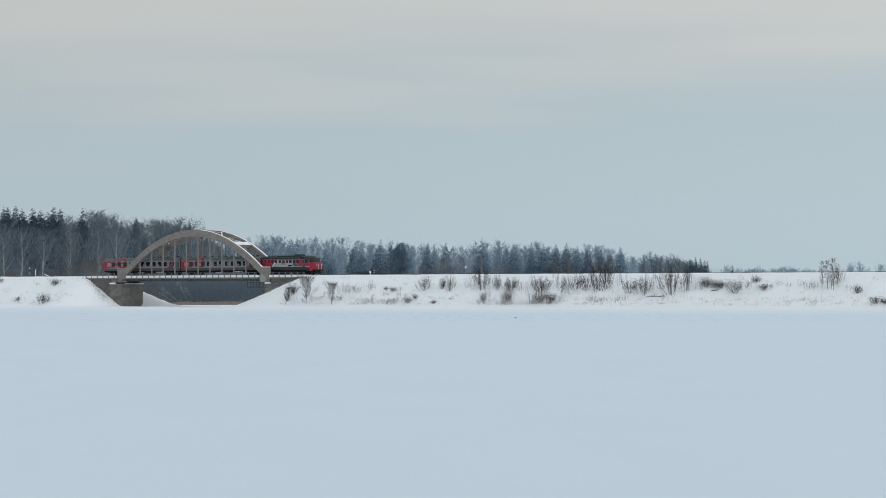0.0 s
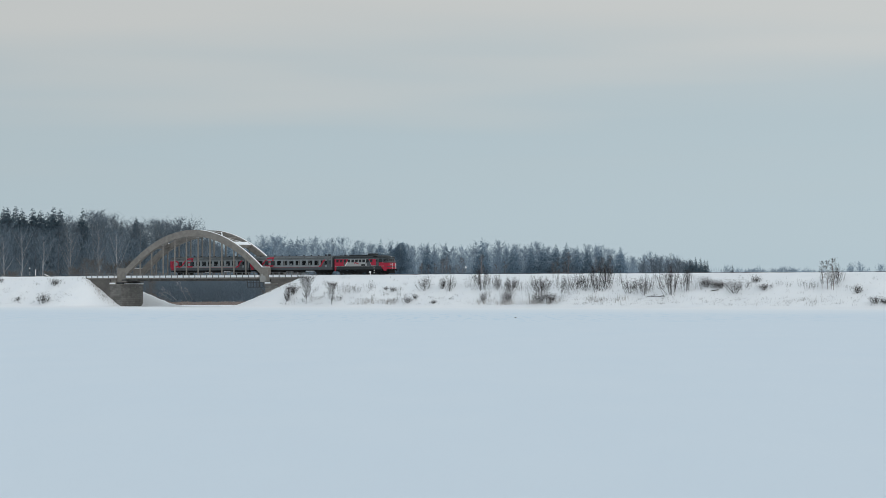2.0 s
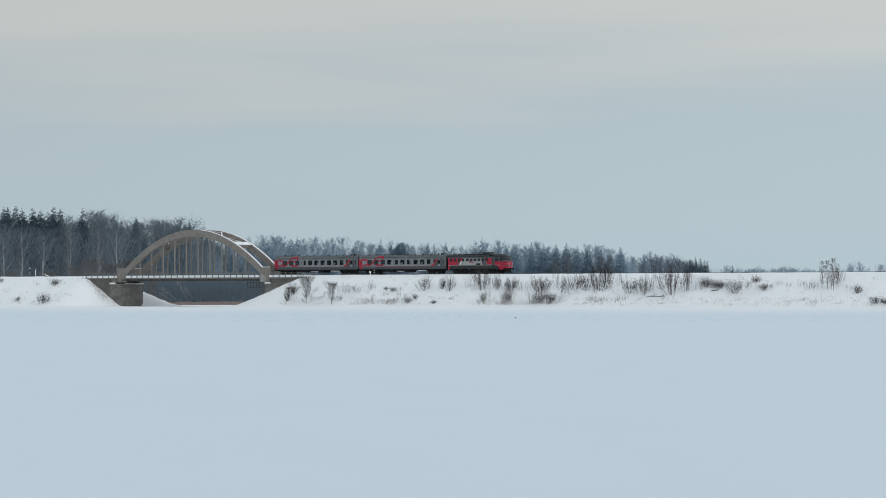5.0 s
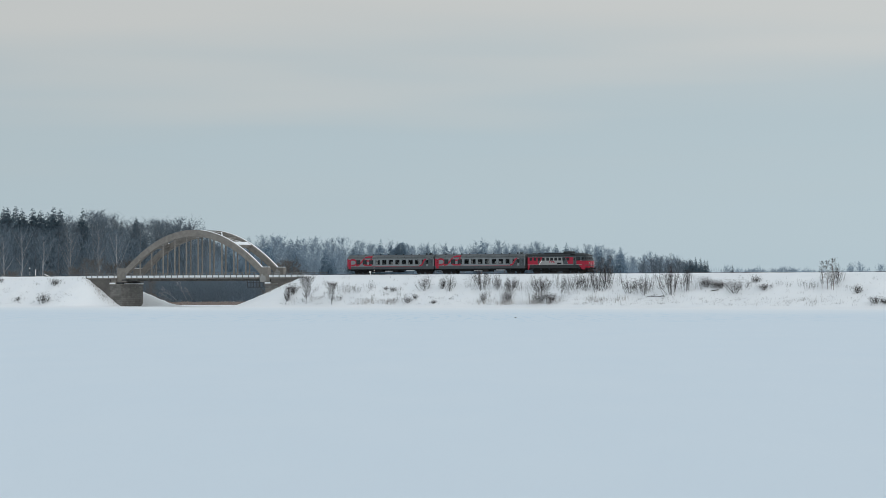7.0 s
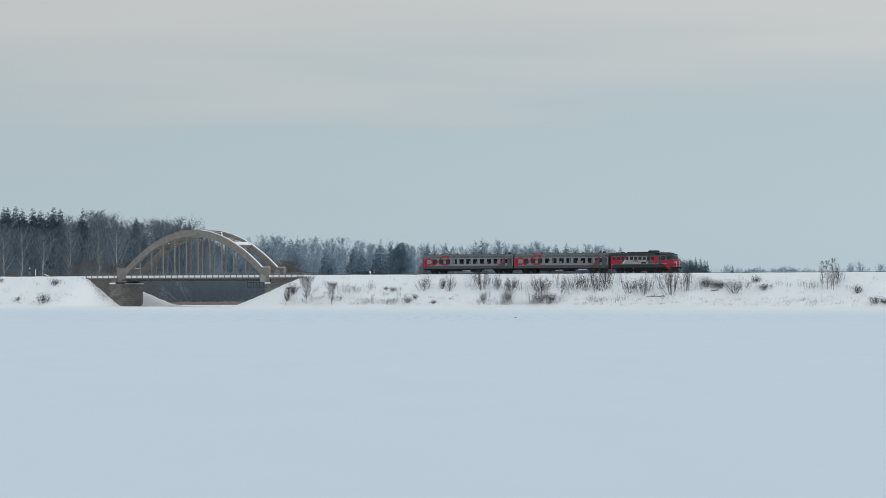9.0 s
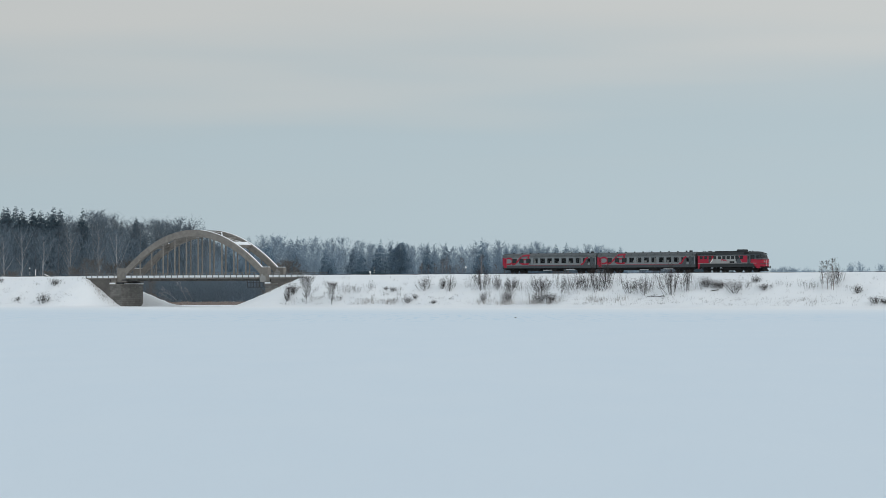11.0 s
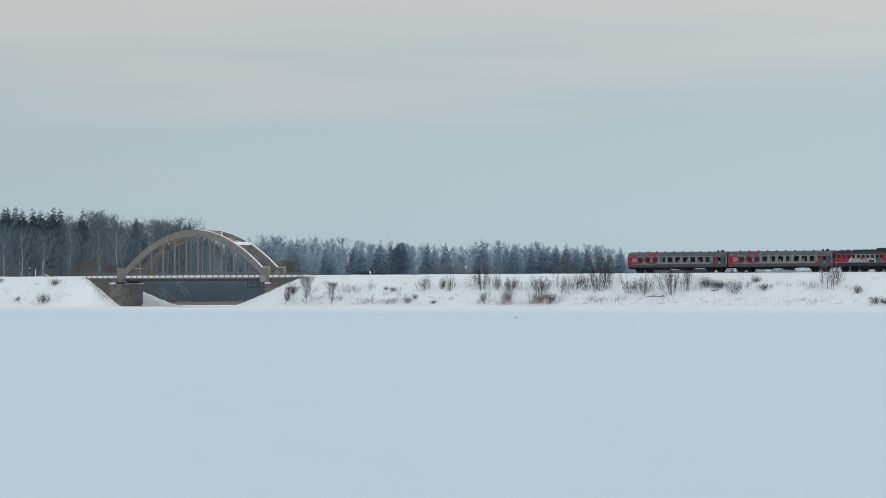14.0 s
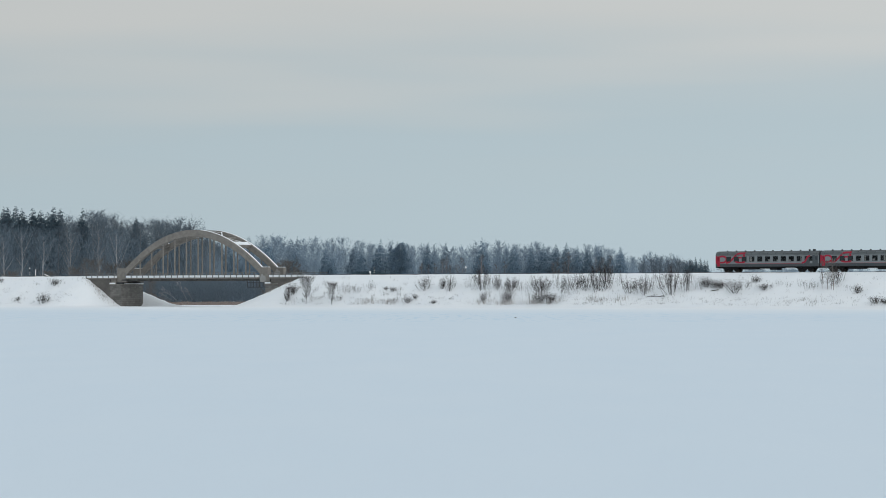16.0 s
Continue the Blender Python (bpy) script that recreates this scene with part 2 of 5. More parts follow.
# ---- mesh helpers ----
def part(name, bm, mat, parent=None, label="", at=None):
    me = bpy.data.meshes.new(name)
    bm.to_mesh(me)
    bm.free()
    for m in mat if isinstance(mat, (list, tuple)) else [mat]:
        me.materials.append(m)
    ob = new(name, me)
    ob.parent = parent
    if at is not None:
        ob.matrix_basis = at
    return tagged(ob, label)


def same(name, ob, parent, at):
    """Another object on the same mesh."""
    o = new(name, ob.data)
    o.parent, o.matrix_basis = parent, at
    return o


def empty(name, at, label, category, group="", kind=""):
    e = new(name)
    e.matrix_basis = at
    e.empty_display_size = 0.5
    return tagged(e, label, category, group, kind)


def box(bm, x0, x1, y0, y1, z0, z1, m=None, bevel=0.0):
    at = Matrix.LocRotScale(((x0 + x1) / 2, (y0 + y1) / 2, (z0 + z1) / 2), None, (abs(x1 - x0), abs(y1 - y0), abs(z1 - z0)))
    made = bmesh.ops.create_cube(bm, size=1.0, matrix=(m @ at) if m else at)["verts"]
    if bevel:
        edges = {e for v in made for e in v.link_edges}
        bmesh.ops.bevel(bm, geom=list(edges), offset=bevel, segments=1, affect="EDGES")
    return bm


def boxes(*rows, bevel=0.0):
    bm = bmesh.new()
    for r in rows:
        box(bm, *r, bevel=bevel)
    return bm


def beam(bm, a, b, w, h=None):
    """A rectangular bar from a to b."""
    a, b = Vector(a), Vector(b)
    d = b - a
    turn = d.to_track_quat("X", "Z").to_matrix().to_4x4()
    at = Matrix.Translation((a + b) / 2) @ turn @ Matrix.Diagonal((d.length, w, h or w, 1))
    bmesh.ops.create_cube(bm, size=1.0, matrix=at)
    return bm


def rod(bm, a, b, r0, r1=None, sides=8):
    a, b = Vector(a), Vector(b)
    d = b - a
    at = Matrix.Translation((a + b) / 2) @ d.to_track_quat("Z", "Y").to_matrix().to_4x4()
    bmesh.ops.create_cone(bm, cap_ends=True, segments=sides, radius1=r0, radius2=r0 if r1 is None else r1, depth=d.length, matrix=at)
    return bm


def prism(bm, outline, y0, y1, inset=0.0):
    """An x-z outline carried from y0 to y1."""
    a = [bm.verts.new((x, y0, z)) for x, z in outline]
    b = [bm.verts.new((x, y1, z)) for x, z in outline]
    n = len(outline)
    for i in range(n):
        bm.faces.new((a[i], a[(i + 1) % n], b[(i + 1) % n], b[i]))
    bm.faces.new(a[::-1])
    bm.faces.new(b)
    bmesh.ops.recalc_face_normals(bm, faces=bm.faces)
    return bm


def array_mesh(name, verts, faces, mat, parent=None, at=None):
    """A mesh from arrays of points and of faces that all have the same number of corners."""
    verts, faces = np.asarray(verts, dtype=np.float32), np.asarray(faces, dtype=np.int32)
    me = bpy.data.meshes.new(name)
    n, k = faces.shape
    me.vertices.add(len(verts))
    me.vertices.foreach_set("co", verts.ravel())
    me.loops.add(n * k)
    me.loops.foreach_set("vertex_index", faces.ravel())
    me.polygons.add(n)
    me.polygons.foreach_set("loop_start", np.arange(0, n * k, k, dtype=np.int32))
    me.update(calc_edges=True)
    me.validate()
    me.materials.append(mat)
    ob = new(name, me)
    ob.parent = parent
    if at is not None:
        ob.matrix_basis = at
    return ob


def fbm(x, y, seed=0.0):
    return noise.fractal(Vector((x, y, seed)), 0.8, 2.0, 4)


# ---- ground, lake and embankment ----
LEFT_END, RIGHT_END = -1.8, 64.6


def bank_height(s, y):
    """Height of the snow over the lake on the two embankments, in the track's own axes."""
    dy = max(abs(y) - SHOULDER, 0.0)
    best = 0.0
    lee = min(max((y - 3.2) / 3.2, 0.0), 1.0)
    for inside, run, soft in ((s - LEFT_END, 1.5 + 1.2 * lee, 0.5 + 0.7 * lee), (RIGHT_END - s, 2.5, 1.2)):
        dx = max(inside, 0.0)
        d = math.hypot(dx * 1.72 / run, dy)
        h = 7.385 - d / 1.72
        h += 0.18 * fbm(s * 0.09, y * 0.12, 3.0) * min(1.0, d / 3.0) + 0.17 * fbm(s * 0.5, y * 0.5, 9.0) * min(1, d / 2)
        h += 0.06 * fbm(s * 0.25, y * 0.3, 5.0)
        if dx == 0.0:
            soft = 1.2
        if h < soft:  # rounds into the lake
            h = soft * math.exp((h - soft) / soft) if h > -6 else 0.0
        best = max(best, h)
    return best - 0.14


def make_ground():
    # Lake and plain: fine rings near the camera, reaching to the horizon.
    radii = [0, 6, 14, 22, 32, 45, 60, 80, 105, 140, 180, 230, 290, 360, 440, 540, 700, 950, 1300, 1900, 2900, 4700]
    turns = 96
    verts, faces = [(0, 0, 0)], []
    for r in radii[1:]:
        for k in range(turns):
            a = 2 * math.pi * k / turns
            x, y = r * math.sin(a), r * math.cos(a)
            rise = 0.05 * fbm(x * 0.03, y * 0.03) if r < 400 else 0.0
            verts.append((x, y, rise))
    for k in range(turns):
        faces.append((0, 1 + (k + 1) % turns, 1 + k, 1 + k))
    bm = bmesh.new()
    vs = [bm.verts.new(v) for v in verts]
    for k in range(turns):
        bm.faces.new((vs[0], vs[1 + (k + 1) % turns], vs[1 + k]))
    for i in range(len(radii) - 2):
        for k in range(turns):
            a, b = 1 + i * turns + k, 1 + i * turns + (k + 1) % turns
            bm.faces.new((vs[a], vs[b], vs[b + turns], vs[a + turns]))
    for f in bm.faces:
        f.smooth = True
    tagged(part("ground", bm, M["ice_snow"]), "wide frozen lake covered with wind-packed pale blue snow", "ground", kind="structure")

    # The two embankments.
    for name, s0, s1 in (("embankment_1", -130.0, 20.0), ("embankment_2", 36.0, 330.0), ("embankment_3", -480.0, -130.0), ("embankment_4", 330.0, 680.0)):
        ns, ny = int((s1 - s0) / (0.6 if -131 < s0 < 300 else 2.5)), 90
        bm = bmesh.new()
        rows = []
        for i in range(ns + 1):
            s = s0 + (s1 - s0) * i / ns
            rows.append([bm.verts.new((s, y, bank_height(s, y) - RAIL)) for y in np.linspace(-30, 30, ny + 1)])
        for i in range(ns):
            for j in range(ny):
                quad = (rows[i][j], rows[i + 1][j], rows[i + 1][j + 1], rows[i][j + 1])
                if max(v.co.z for v in quad) > -0.125 - RAIL:
                    bm.faces.new(quad).smooth = True
        bmesh.ops.delete(bm, geom=[v for v in bm.verts if not v.link_faces], context="VERTS")
        tagged(part(name, bm, M["snow"], at=TRACK), "snow-covered railway embankment sloping down to the lake", "embankment", kind="structure")


make_ground()


# ---- the arch bridge ----
MID, HALF = 30.85, 23.1
DECK = 6.78 - RAIL
CROWN = 18.0 - RAIL


def arch_z(s):
    return CROWN - 0.0212 * (s - MID) ** 2


def make_bridge():
    bridge = empty("arch_bridge", TRACK, "weathered grey concrete tied-arch railway bridge with snow on its deck", "bridge")

    # Two arch ribs with their end blocks and hangers.
    for y0, y1, side in ((-3.4, -2.45, -1), (2.45, 3.4, 1)):
        bm = bmesh.new()
        n = 48
        rings = []
        for i in range(n + 1):
            s = MID - HALF + 2 * HALF * i / n
            top = arch_z(s)
            low = top - 1.55 - 0.25 * abs((s - MID) / HALF) ** 2
            low = max(low, 5.6 - RAIL)
            rings.append([bm.verts.new(p) for p in ((s, y0, low), (s, y1, low), (s, y1, max(top, low + 0.2)), (s, y0, max(top, low + 0.2)))])
        for a, b in zip(rings, rings[1:]):
            for k in range(4):
                bm.faces.new((a[k], a[(k + 1) % 4], b[(k + 1) % 4], b[k]))
        bm.faces.new(rings[0][::-1])
        bm.faces.new(rings[-1])
        bmesh.ops.recalc_face_normals(bm, faces=bm.faces)
        bmesh.ops.bevel(bm, geom=[e for e in bm.edges if len(e.link_faces) == 2 and e.calc_face_angle(0) > 1.2], offset=0.05, segments=1, affect="EDGES")
        rib = part("arch_rib", bm, M["concrete"], bridge)
        # snow lying on the flanks of the rib
        bm = bmesh.new()
        line = [MID + 2 + 18.4 * k / 18 for k in range(19)]
        a = []
        for s in line:
            z = arch_z(s) + 0.02
            a.append([bm.verts.new(p) for p in ((s, y0 + 0.42, z), (s, y1 - 0.03, z), (s, y1 - 0.1, z + 0.08), (s, y0 + 0.5, z + 0.08))])
        for p, q in zip(a, a[1:]):
            for k in range(4):
                bm.faces.new((p[k], p[(k + 1) % 4], q[(k + 1) % 4], q[k]))
        bm.faces.new(a[0][::-1])
        bm.faces.new(a[-1])
        bmesh.ops.recalc_face_normals(bm, faces=bm.faces)
        part("snow_strip", bm, M["snow"], rib, "thin white snow")
        for end in (-1, 1):
            x1 = MID + end * (HALF + 0.2) - (0.7 if end > 0 else 0)
            x0 = x1 - end * (2.85 if end < 0 or side > 0 else 2.3)
            block = part("end_block", boxes((min(x0, x1), max(x0, x1), y0 + (0.12 if end < 0 else -0.1), y1 - (0.12 if end < 0 else -0.1), 5.75 - RAIL, 9.1 - RAIL), bevel=0.06), M["concrete"], bridge)
            if end > 0 or side > 0:
                part("snow_cap", boxes((min(x0, x1) + 0.05, max(x0, x1) - 0.05, y0 + 0.17, y1 - 0.17, 9.1 - RAIL, 9.24 - RAIL), bevel=0.05), M["snow"], block, "thin white snow")
            # pale plaster patch on the outer face
            bm = bmesh.new()
            cx = (x0 + x1) / 2 - 0.35
            shape = [(-0.95, -1.4), (-1.0, -0.1), (-0.55, 0.25), (-0.45, 0.75), (-0.05, 0.95), (0.2, 0.4), (0.75, 0.3), (1.0, -0.2), (0.95, -1.3), (0.1, -1.55)]
            if end > 0:
                prism(bm, [(cx + x * 0.9, (6.9 if side < 0 else 8.1) - RAIL + z * 0.8) for x, z in shape], y0 - 0.125, y0 - 0.09)
                part("plaster_patch", bm, M["concrete_pale"], block, "pale grey repaired concrete patch")
    for k in range(10):
        s = 14.52 + 3.56 * k
        for y in (-2.93, 2.93):
            top = arch_z(s) - 1.45
            bm = boxes((s - 0.14, s + 0.14, y - 0.15, y + 0.15, DECK - 0.3, top), bevel=0.03)
            part("hanger", bm, M["concrete"], bridge)
    # Bracing between the ribs.
    bm = bmesh.new()
    for end in (-1, 1):
        for ds in (12.4,):
            s = MID + end * ds
            z = arch_z(s) - 0.05
            bm = bmesh.new()
            tilt = Matrix.Translation((s, 0, z)) @ Matrix.Rotation(end * math.atan(2 * 0.0212 * ds), 4, "Y")
            box(bm, -0.75, 0.75, -2.5, 2.5, -0.75, -0.02, tilt, bevel=0.05)
            beam_ob = part("portal_beam", bm, M["concrete"], bridge)
            bm = bmesh.new()
            box(bm, -0.72, 0.72, -2.44, 2.44, -0.018, 0.15, tilt, bevel=0.05)
            part("snow_cap", bm, M["snow"], beam_ob, "white snow lying on the beam")
    stations = [MID + d for d in (-12.4, -8.3, -4.15, 0, 4.15, 8.3, 12.4)]
    for i, (a, b) in enumerate(zip(stations, stations[1:])):
        za, zb = arch_z(a) - 0.35, arch_z(b) - 0.35
        lo, hi = (-2.48, 2.48) if i % 2 else (2.48, -2.48)
        br = part("diagonal_brace", beam(bmesh.new(), (a, lo, za), (b, hi, zb), 0.32, 0.32), M["concrete"], bridge)
        part("snow_cap", beam(bmesh.new(), (a, lo, za + 0.2), (b, hi, zb + 0.2), 0.26, 0.08), M["snow"], br, "thin white snow")
    for s in stations[1:-1]:
        part("cross_strut", boxes((s - 0.16, s + 0.16, -2.46, 2.46, arch_z(s) - 0.62, arch_z(s) - 0.25)), M["concrete"], bridge)

    # Deck, edge girders and floor beams.
    spans = ((LEFT_END + 0.3, 7.65), (10.85, 50.95), (54.25, RIGHT_END - 0.2))
    part("deck_slab", boxes((LEFT_END + 0.3, RIGHT_END - 0.2, -2.4, 2.4, DECK - 0.28, DECK), bevel=0.03), M["concrete"], bridge)
    for a, b in spans:
        for y0, y1 in ((-4.25, -2.41), (2.41, 4.25)):
            part("walkway_slab", boxes((a, b, y0, y1, DECK - 0.28, DECK), bevel=0.03), M["concrete"], bridge)
    part("ballast_trough", boxes((LEFT_END + 0.3, RIGHT_END - 0.2, -1.9, 1.9, DECK + 0.004, -0.22), bevel=0.04), M["concrete_dark"], bridge)
    for y in (-2.93, 2.93):
        part("tie_girder", boxes((8.0, MID + HALF - 0.4, y - 0.35, y + 0.35, DECK - 0.75, DECK - 0.284), bevel=0.03), M["concrete_dark"], bridge)
    for k in range(12):
        s = 10.96 + 3.56 * k
        part("floor_beam", boxes((s - 0.25, s + 0.25, -4.4, 4.4, DECK - 0.62, DECK - 0.29), bevel=0.02), M["concrete_dark"], bridge)
    for y0, y1 in ((-4.22, -2.0), (2.0, 4.22)):
        for a, b in spans:
            bm = boxes((a + 0.1, b - 0.1, y0, y1, DECK + 0.002, DECK + 0.54), bevel=0.08)
            part("walkway_snow", bm, M["snow"], bridge, "white snow lying on the walkway")

    # Railings on both edges.
    post = None
    for y in (-4.32, 4.32):
        bm = bmesh.new()
        for z in (DECK + 1.13, DECK + 0.62):
            for a, b in spans:
                beam(bm, (a, y, z), (b + (0.4 if b > 60 else 0), y, z), 0.07, 0.07)
        railing = part("railing", bm, M["rail_paint"], bridge, "grey painted metal railing")
        for k in range(38):
            s = LEFT_END + 0.45 + 1.78 * k
            if not any(a - 0.2 < s < b + 0.4 for a, b in spans):
                continue
            at = pose(s, y, DECK - 0.2)
            if post is None:
                post = part("railing_post", boxes((-0.07, 0.07, -0.07, 0.07, 0, 1.33)), M["rail_paint"], railing, at=at)
            else:
                same("railing_post", post, railing, at)

    # Bearings between the arch feet and the piers.
    for s in (8.4, 53.5):
        for y in (-2.93, 2.93):
            part("bearing", boxes((s - 0.75, s + 0.75, y - 0.6, y + 0.6, 5.32 - RAIL, 5.75 - RAIL), (s - 0.5, s + 0.5, y - 0.75, y + 0.75, 5.5 - RAIL, 5.62 - RAIL), bevel=0.03), M["steel"], bridge, "dark rusty steel bearing")
        part("end_floor_beam", boxes((s - 0.7, s + 0.7, -2.3, 2.3, 5.75 - RAIL, DECK - 0.29), bevel=0.04), M["concrete_dark"], bridge)
    part("end_wall", boxes((5.95, 7.5, -3.7, 3.7, 5.34 - RAIL, DECK - 0.29), bevel=0.03), M["concrete"], bridge)
    # Inspection platform beside the bearing of the far abutment.
    bm = bmesh.new()
    for y in (-4.5, -3.2):
        for a, b in (((48.3, DECK - 0.5), (48.3, 4.5 - RAIL)), ((51.8, DECK - 0.5), (51.8, 4.5 - RAIL)), ((48.3, 4.5 - RAIL), (51.8, 4.5 - RAIL)), ((48.3, 5.6 - RAIL), (51.8, 5.6 - RAIL)), ((50.0, DECK - 0.4), (50.0, 4.5 - RAIL))):
            beam(bm, (a[0], y, a[1]), (b[0], y, b[1]), 0.13)
    box(bm, 48.3, 51.8, -4.5, -3.2, 4.42 - RAIL, 4.5 - RAIL)
    part("inspection_platform", bm, M["steel"], bridge, "dark steel inspection platform")
    # Small lamp brackets on the ribs.
    for s in (21.9, 32.6):
        part("cable_bracket", boxes((s - 0.4, s + 0.4, -3.55, -3.38, arch_z(s) - 1.85, arch_z(s) - 1.72)), M["concrete_pale"], bridge, "small pale bracket")
    return bridge


def make_pier(s0, s1, label):
    y0, y1, top = -3.95, 3.95, 5.1 - RAIL
    pier = empty("bridge_pier", TRACK, label, "pier", "bridge piers")
    part("pier_core", boxes((s0 + 0.06, s1 - 0.06, y0 + 0.06, y1 - 0.06, -0.4 - RAIL, top)), M["concrete_dark"], pier)
    # Granite courses: blocks on all four faces with open joints.
    rng = random.Random(11)
    bm = bmesh.new()
    z, course = -0.2 - RAIL, 0
    while z < top - 0.05:
        h = min(0.46, top - z)
        for face in range(4):
            a, b = ((s0, s1), (y0, y1))[face % 2]
            u = a - (0.45 if course % 2 else 0.0)
            while u < b - 0.05:
                w = 0.9 * rng.uniform(0.8, 1.2)
                u0, u1 = max(u, a), min(u + w - 0.035, b)
                out = rng.uniform(0.0, 0.045)
                if u1 - u0 > 0.1:
                    if face == 0:
                        r = (u0, u1, y0 - out, y0 + 0.2)
                    elif face == 1:
                        r = (s1 - 0.2, s1 + out, u0, u1)
                    elif face == 2:
                        r = (u0, u1, y1 - 0.2, y1 + out)
                    else:
                        r = (s0 - out, s0 + 0.2, u0, u1)
                    box(bm, *r, z, z + h - 0.035)
                u += w
        z += h
        course += 1
    part("masonry", bm, M["stone"], pier, "grey weathered granite blocks")
    cap = part("cap_stone", boxes((s0 - 0.18, s1 + 0.18, y0 - 0.18, y1 + 0.18, top, top + 0.22), bevel=0.04), M["concrete"], pier)
    part("snow_cap", boxes((s0 - 0.14, s0 + 1.5, y0 - 0.14, y1 + 0.1, top + 0.221, top + 0.58), (s0 + 1.5, s1 + 0.1, -2.6, 2.6, top + 0.222, top + 0.42), (s1 - 0.6, s1 + 0.14, -1.2, y1 + 0.1, top + 0.223, top + 0.45), bevel=0.07), M["snow"], cap, "white snow")
    return pier


def make_abutment(outline, label):
    ab = empty("bridge_abutment", TRACK, label, "abutment", "bridge abutments")
    for y0, y1 in ((-3.95, -3.45), (3.45, 3.95)):
        part("wing_wall", prism(bmesh.new(), outline, y0, y1), M["concrete_stained"], ab)
    xs = [x for x, z in outline]
    part("back_wall", boxes((max(min(xs) + 0.6, 57.0) if min(xs) > 20 else min(xs) + 0.6, max(xs) - 0.6, -3.44, 3.44, 0 - RAIL, DECK - 0.3)), M["concrete_dark"], ab)
    return ab


make_bridge()
make_pier(5.95, 9.5, "tall grey granite block bridge pier standing on the frozen lake")
make_pier(53.1, 56.6, "granite block bridge pier half buried in the snowy bank")
make_abutment([(LEFT_END + 0.2, DECK - 0.29), (5.9, DECK - 0.29), (5.9, 0 - RAIL), (LEFT_END + 0.2, 0 - RAIL)], "stained grey concrete wing walls beside the granite pier")
make_abutment([(54.7, 5.36 - RAIL), (54.7, DECK - 0.29), (RIGHT_END - 0.1, DECK - 0.29), (RIGHT_END - 0.1, 0 - RAIL), (56.7, 0 - RAIL), (56.7, 5.36 - RAIL)], "stained grey concrete wing walls running into the bank")


def make_track():
    track = empty("railway_track", TRACK, "single railway track half covered with snow", "railway track", kind="structure")
    for y in (-0.76, 0.76):
        part("rail", boxes((-480, 680, y - 0.035, y + 0.035, -0.17, 0), (-480, 680, y - 0.07, y + 0.07, -0.19, -0.16)), M["rail"], track)


make_track()


# ---- the train ----
def wheelset(parent, at, r=0.475):
    bm = bmesh.new()
    for y in (-0.79, 0.79):
        rod(bm, (0, y - 0.065, 0), (0, y + 0.065, 0), r, sides=24)
        rod(bm, (0, y * 0.9, 0), (0, y * 0.9 + math.copysign(0.04, -y), 0), r + 0.03, sides=24)
        for k in range(4):
            a = k * math.pi / 2
            rod(bm, (0.26 * math.cos(a), y * 1.02, 0.26 * math.sin(a)), (0.26 * math.cos(a), y * 1.09, 0.26 * math.sin(a)), 0.06, sides=6)
    rod(bm, (0, -1.0, 0), (0, 1.0, 0), 0.09, sides=10)
    return part("wheelset", bm, M["wheel"], parent, at=at)


def bogie(parent, x, axles, r, length):
    """A frame with side beams, springs and axle boxes; returns its wheelsets."""
    bm = bmesh.new()
    for y in (-1.02, 1.02):
        outline = [(-length / 2, 0.62), (-length / 2, 0.86), (-length / 2 + 0.5, 0.92), (-0.7, 0.78), (0.7, 0.78), (length / 2 - 0.5, 0.92), (length / 2, 0.86), (length / 2, 0.62), (length / 2 - 0.6, 0.62), (0.6, 0.5), (-0.6, 0.5), (-length / 2 + 0.6, 0.62)]
        prism(bm, outline, y - 0.09, y + 0.09)
        for a in axles:
            box(bm, a - 0.19, a + 0.19, y - 0.15, y + 0.15, r - 0.17, r + 0.2, bevel=0.04)
            for d in (-0.32, 0.32):
                rod(bm, (a + d, y, r - 0.12), (a + d, y, r + 0.3), 0.10, sides=8)
    box(bm, -0.3, 0.3, -1.0, 1.0, 0.6, 0.95)
    for y in (-1.16, 1.16):  # brake rigging, springs and hoses outside the frame
        for a, b in zip(axles, axles[1:]):
            m = (a + b) / 2
            box(bm, m - 0.45, m + 0.45, y - 0.06, y + 0.06, 0.3, 0.56, bevel=0.03)
            for d in (-0.28, 0.0, 0.28):
                rod(bm, (m + d, y, 0.5), (m + d, y, 1.0), 0.11, sides=8)
        beam(bm, (axles[0] - 0.6, y, 0.24), (axles[-1] + 0.6, y, 0.24), 0.05)
    frame_ob = part("bogie", bm, M["under"], parent, "black grimy bogie with axle boxes", at=pose(x, 0, 0))
    return [wheelset(frame_ob, pose(a, 0, r), r) for a in axles]


def side_panel(bm, x0, x1, z0, z1, y, thick, holes):
    """A flat wall with rectangular holes, with reveals."""
    xs = sorted({x0, x1, *[h[0] for h in holes], *[h[1] for h in holes]})
    zs = sorted({z0, z1, *[h[2] for h in holes], *[h[3] for h in holes]})
    for xa, xb in zip(xs, xs[1:]):
        for za, zb in zip(zs, zs[1:]):
            if any(h[0] - 1e-6 <= xa and xb <= h[1] + 1e-6 and h[2] - 1e-6 <= za and zb <= h[3] + 1e-6 for h in holes):
                continue
            box(bm, xa, xb, y, y + thick, za, zb)
    bmesh.ops.remove_doubles(bm, verts=bm.verts, dist=1e-4)


def ring(bm, x0, x1, z0, z1, y0, y1, w):
    for r in ((x0 - w, x1 + w, y0, y1, z1, z1 + w), (x0 - w, x1 + w, y0, y1, z0 - w, z0), (x0 - w, x0, y0, y1, z0, z1), (x1, x1 + w, y0, y1, z0, z1)):
        box(bm, *r)


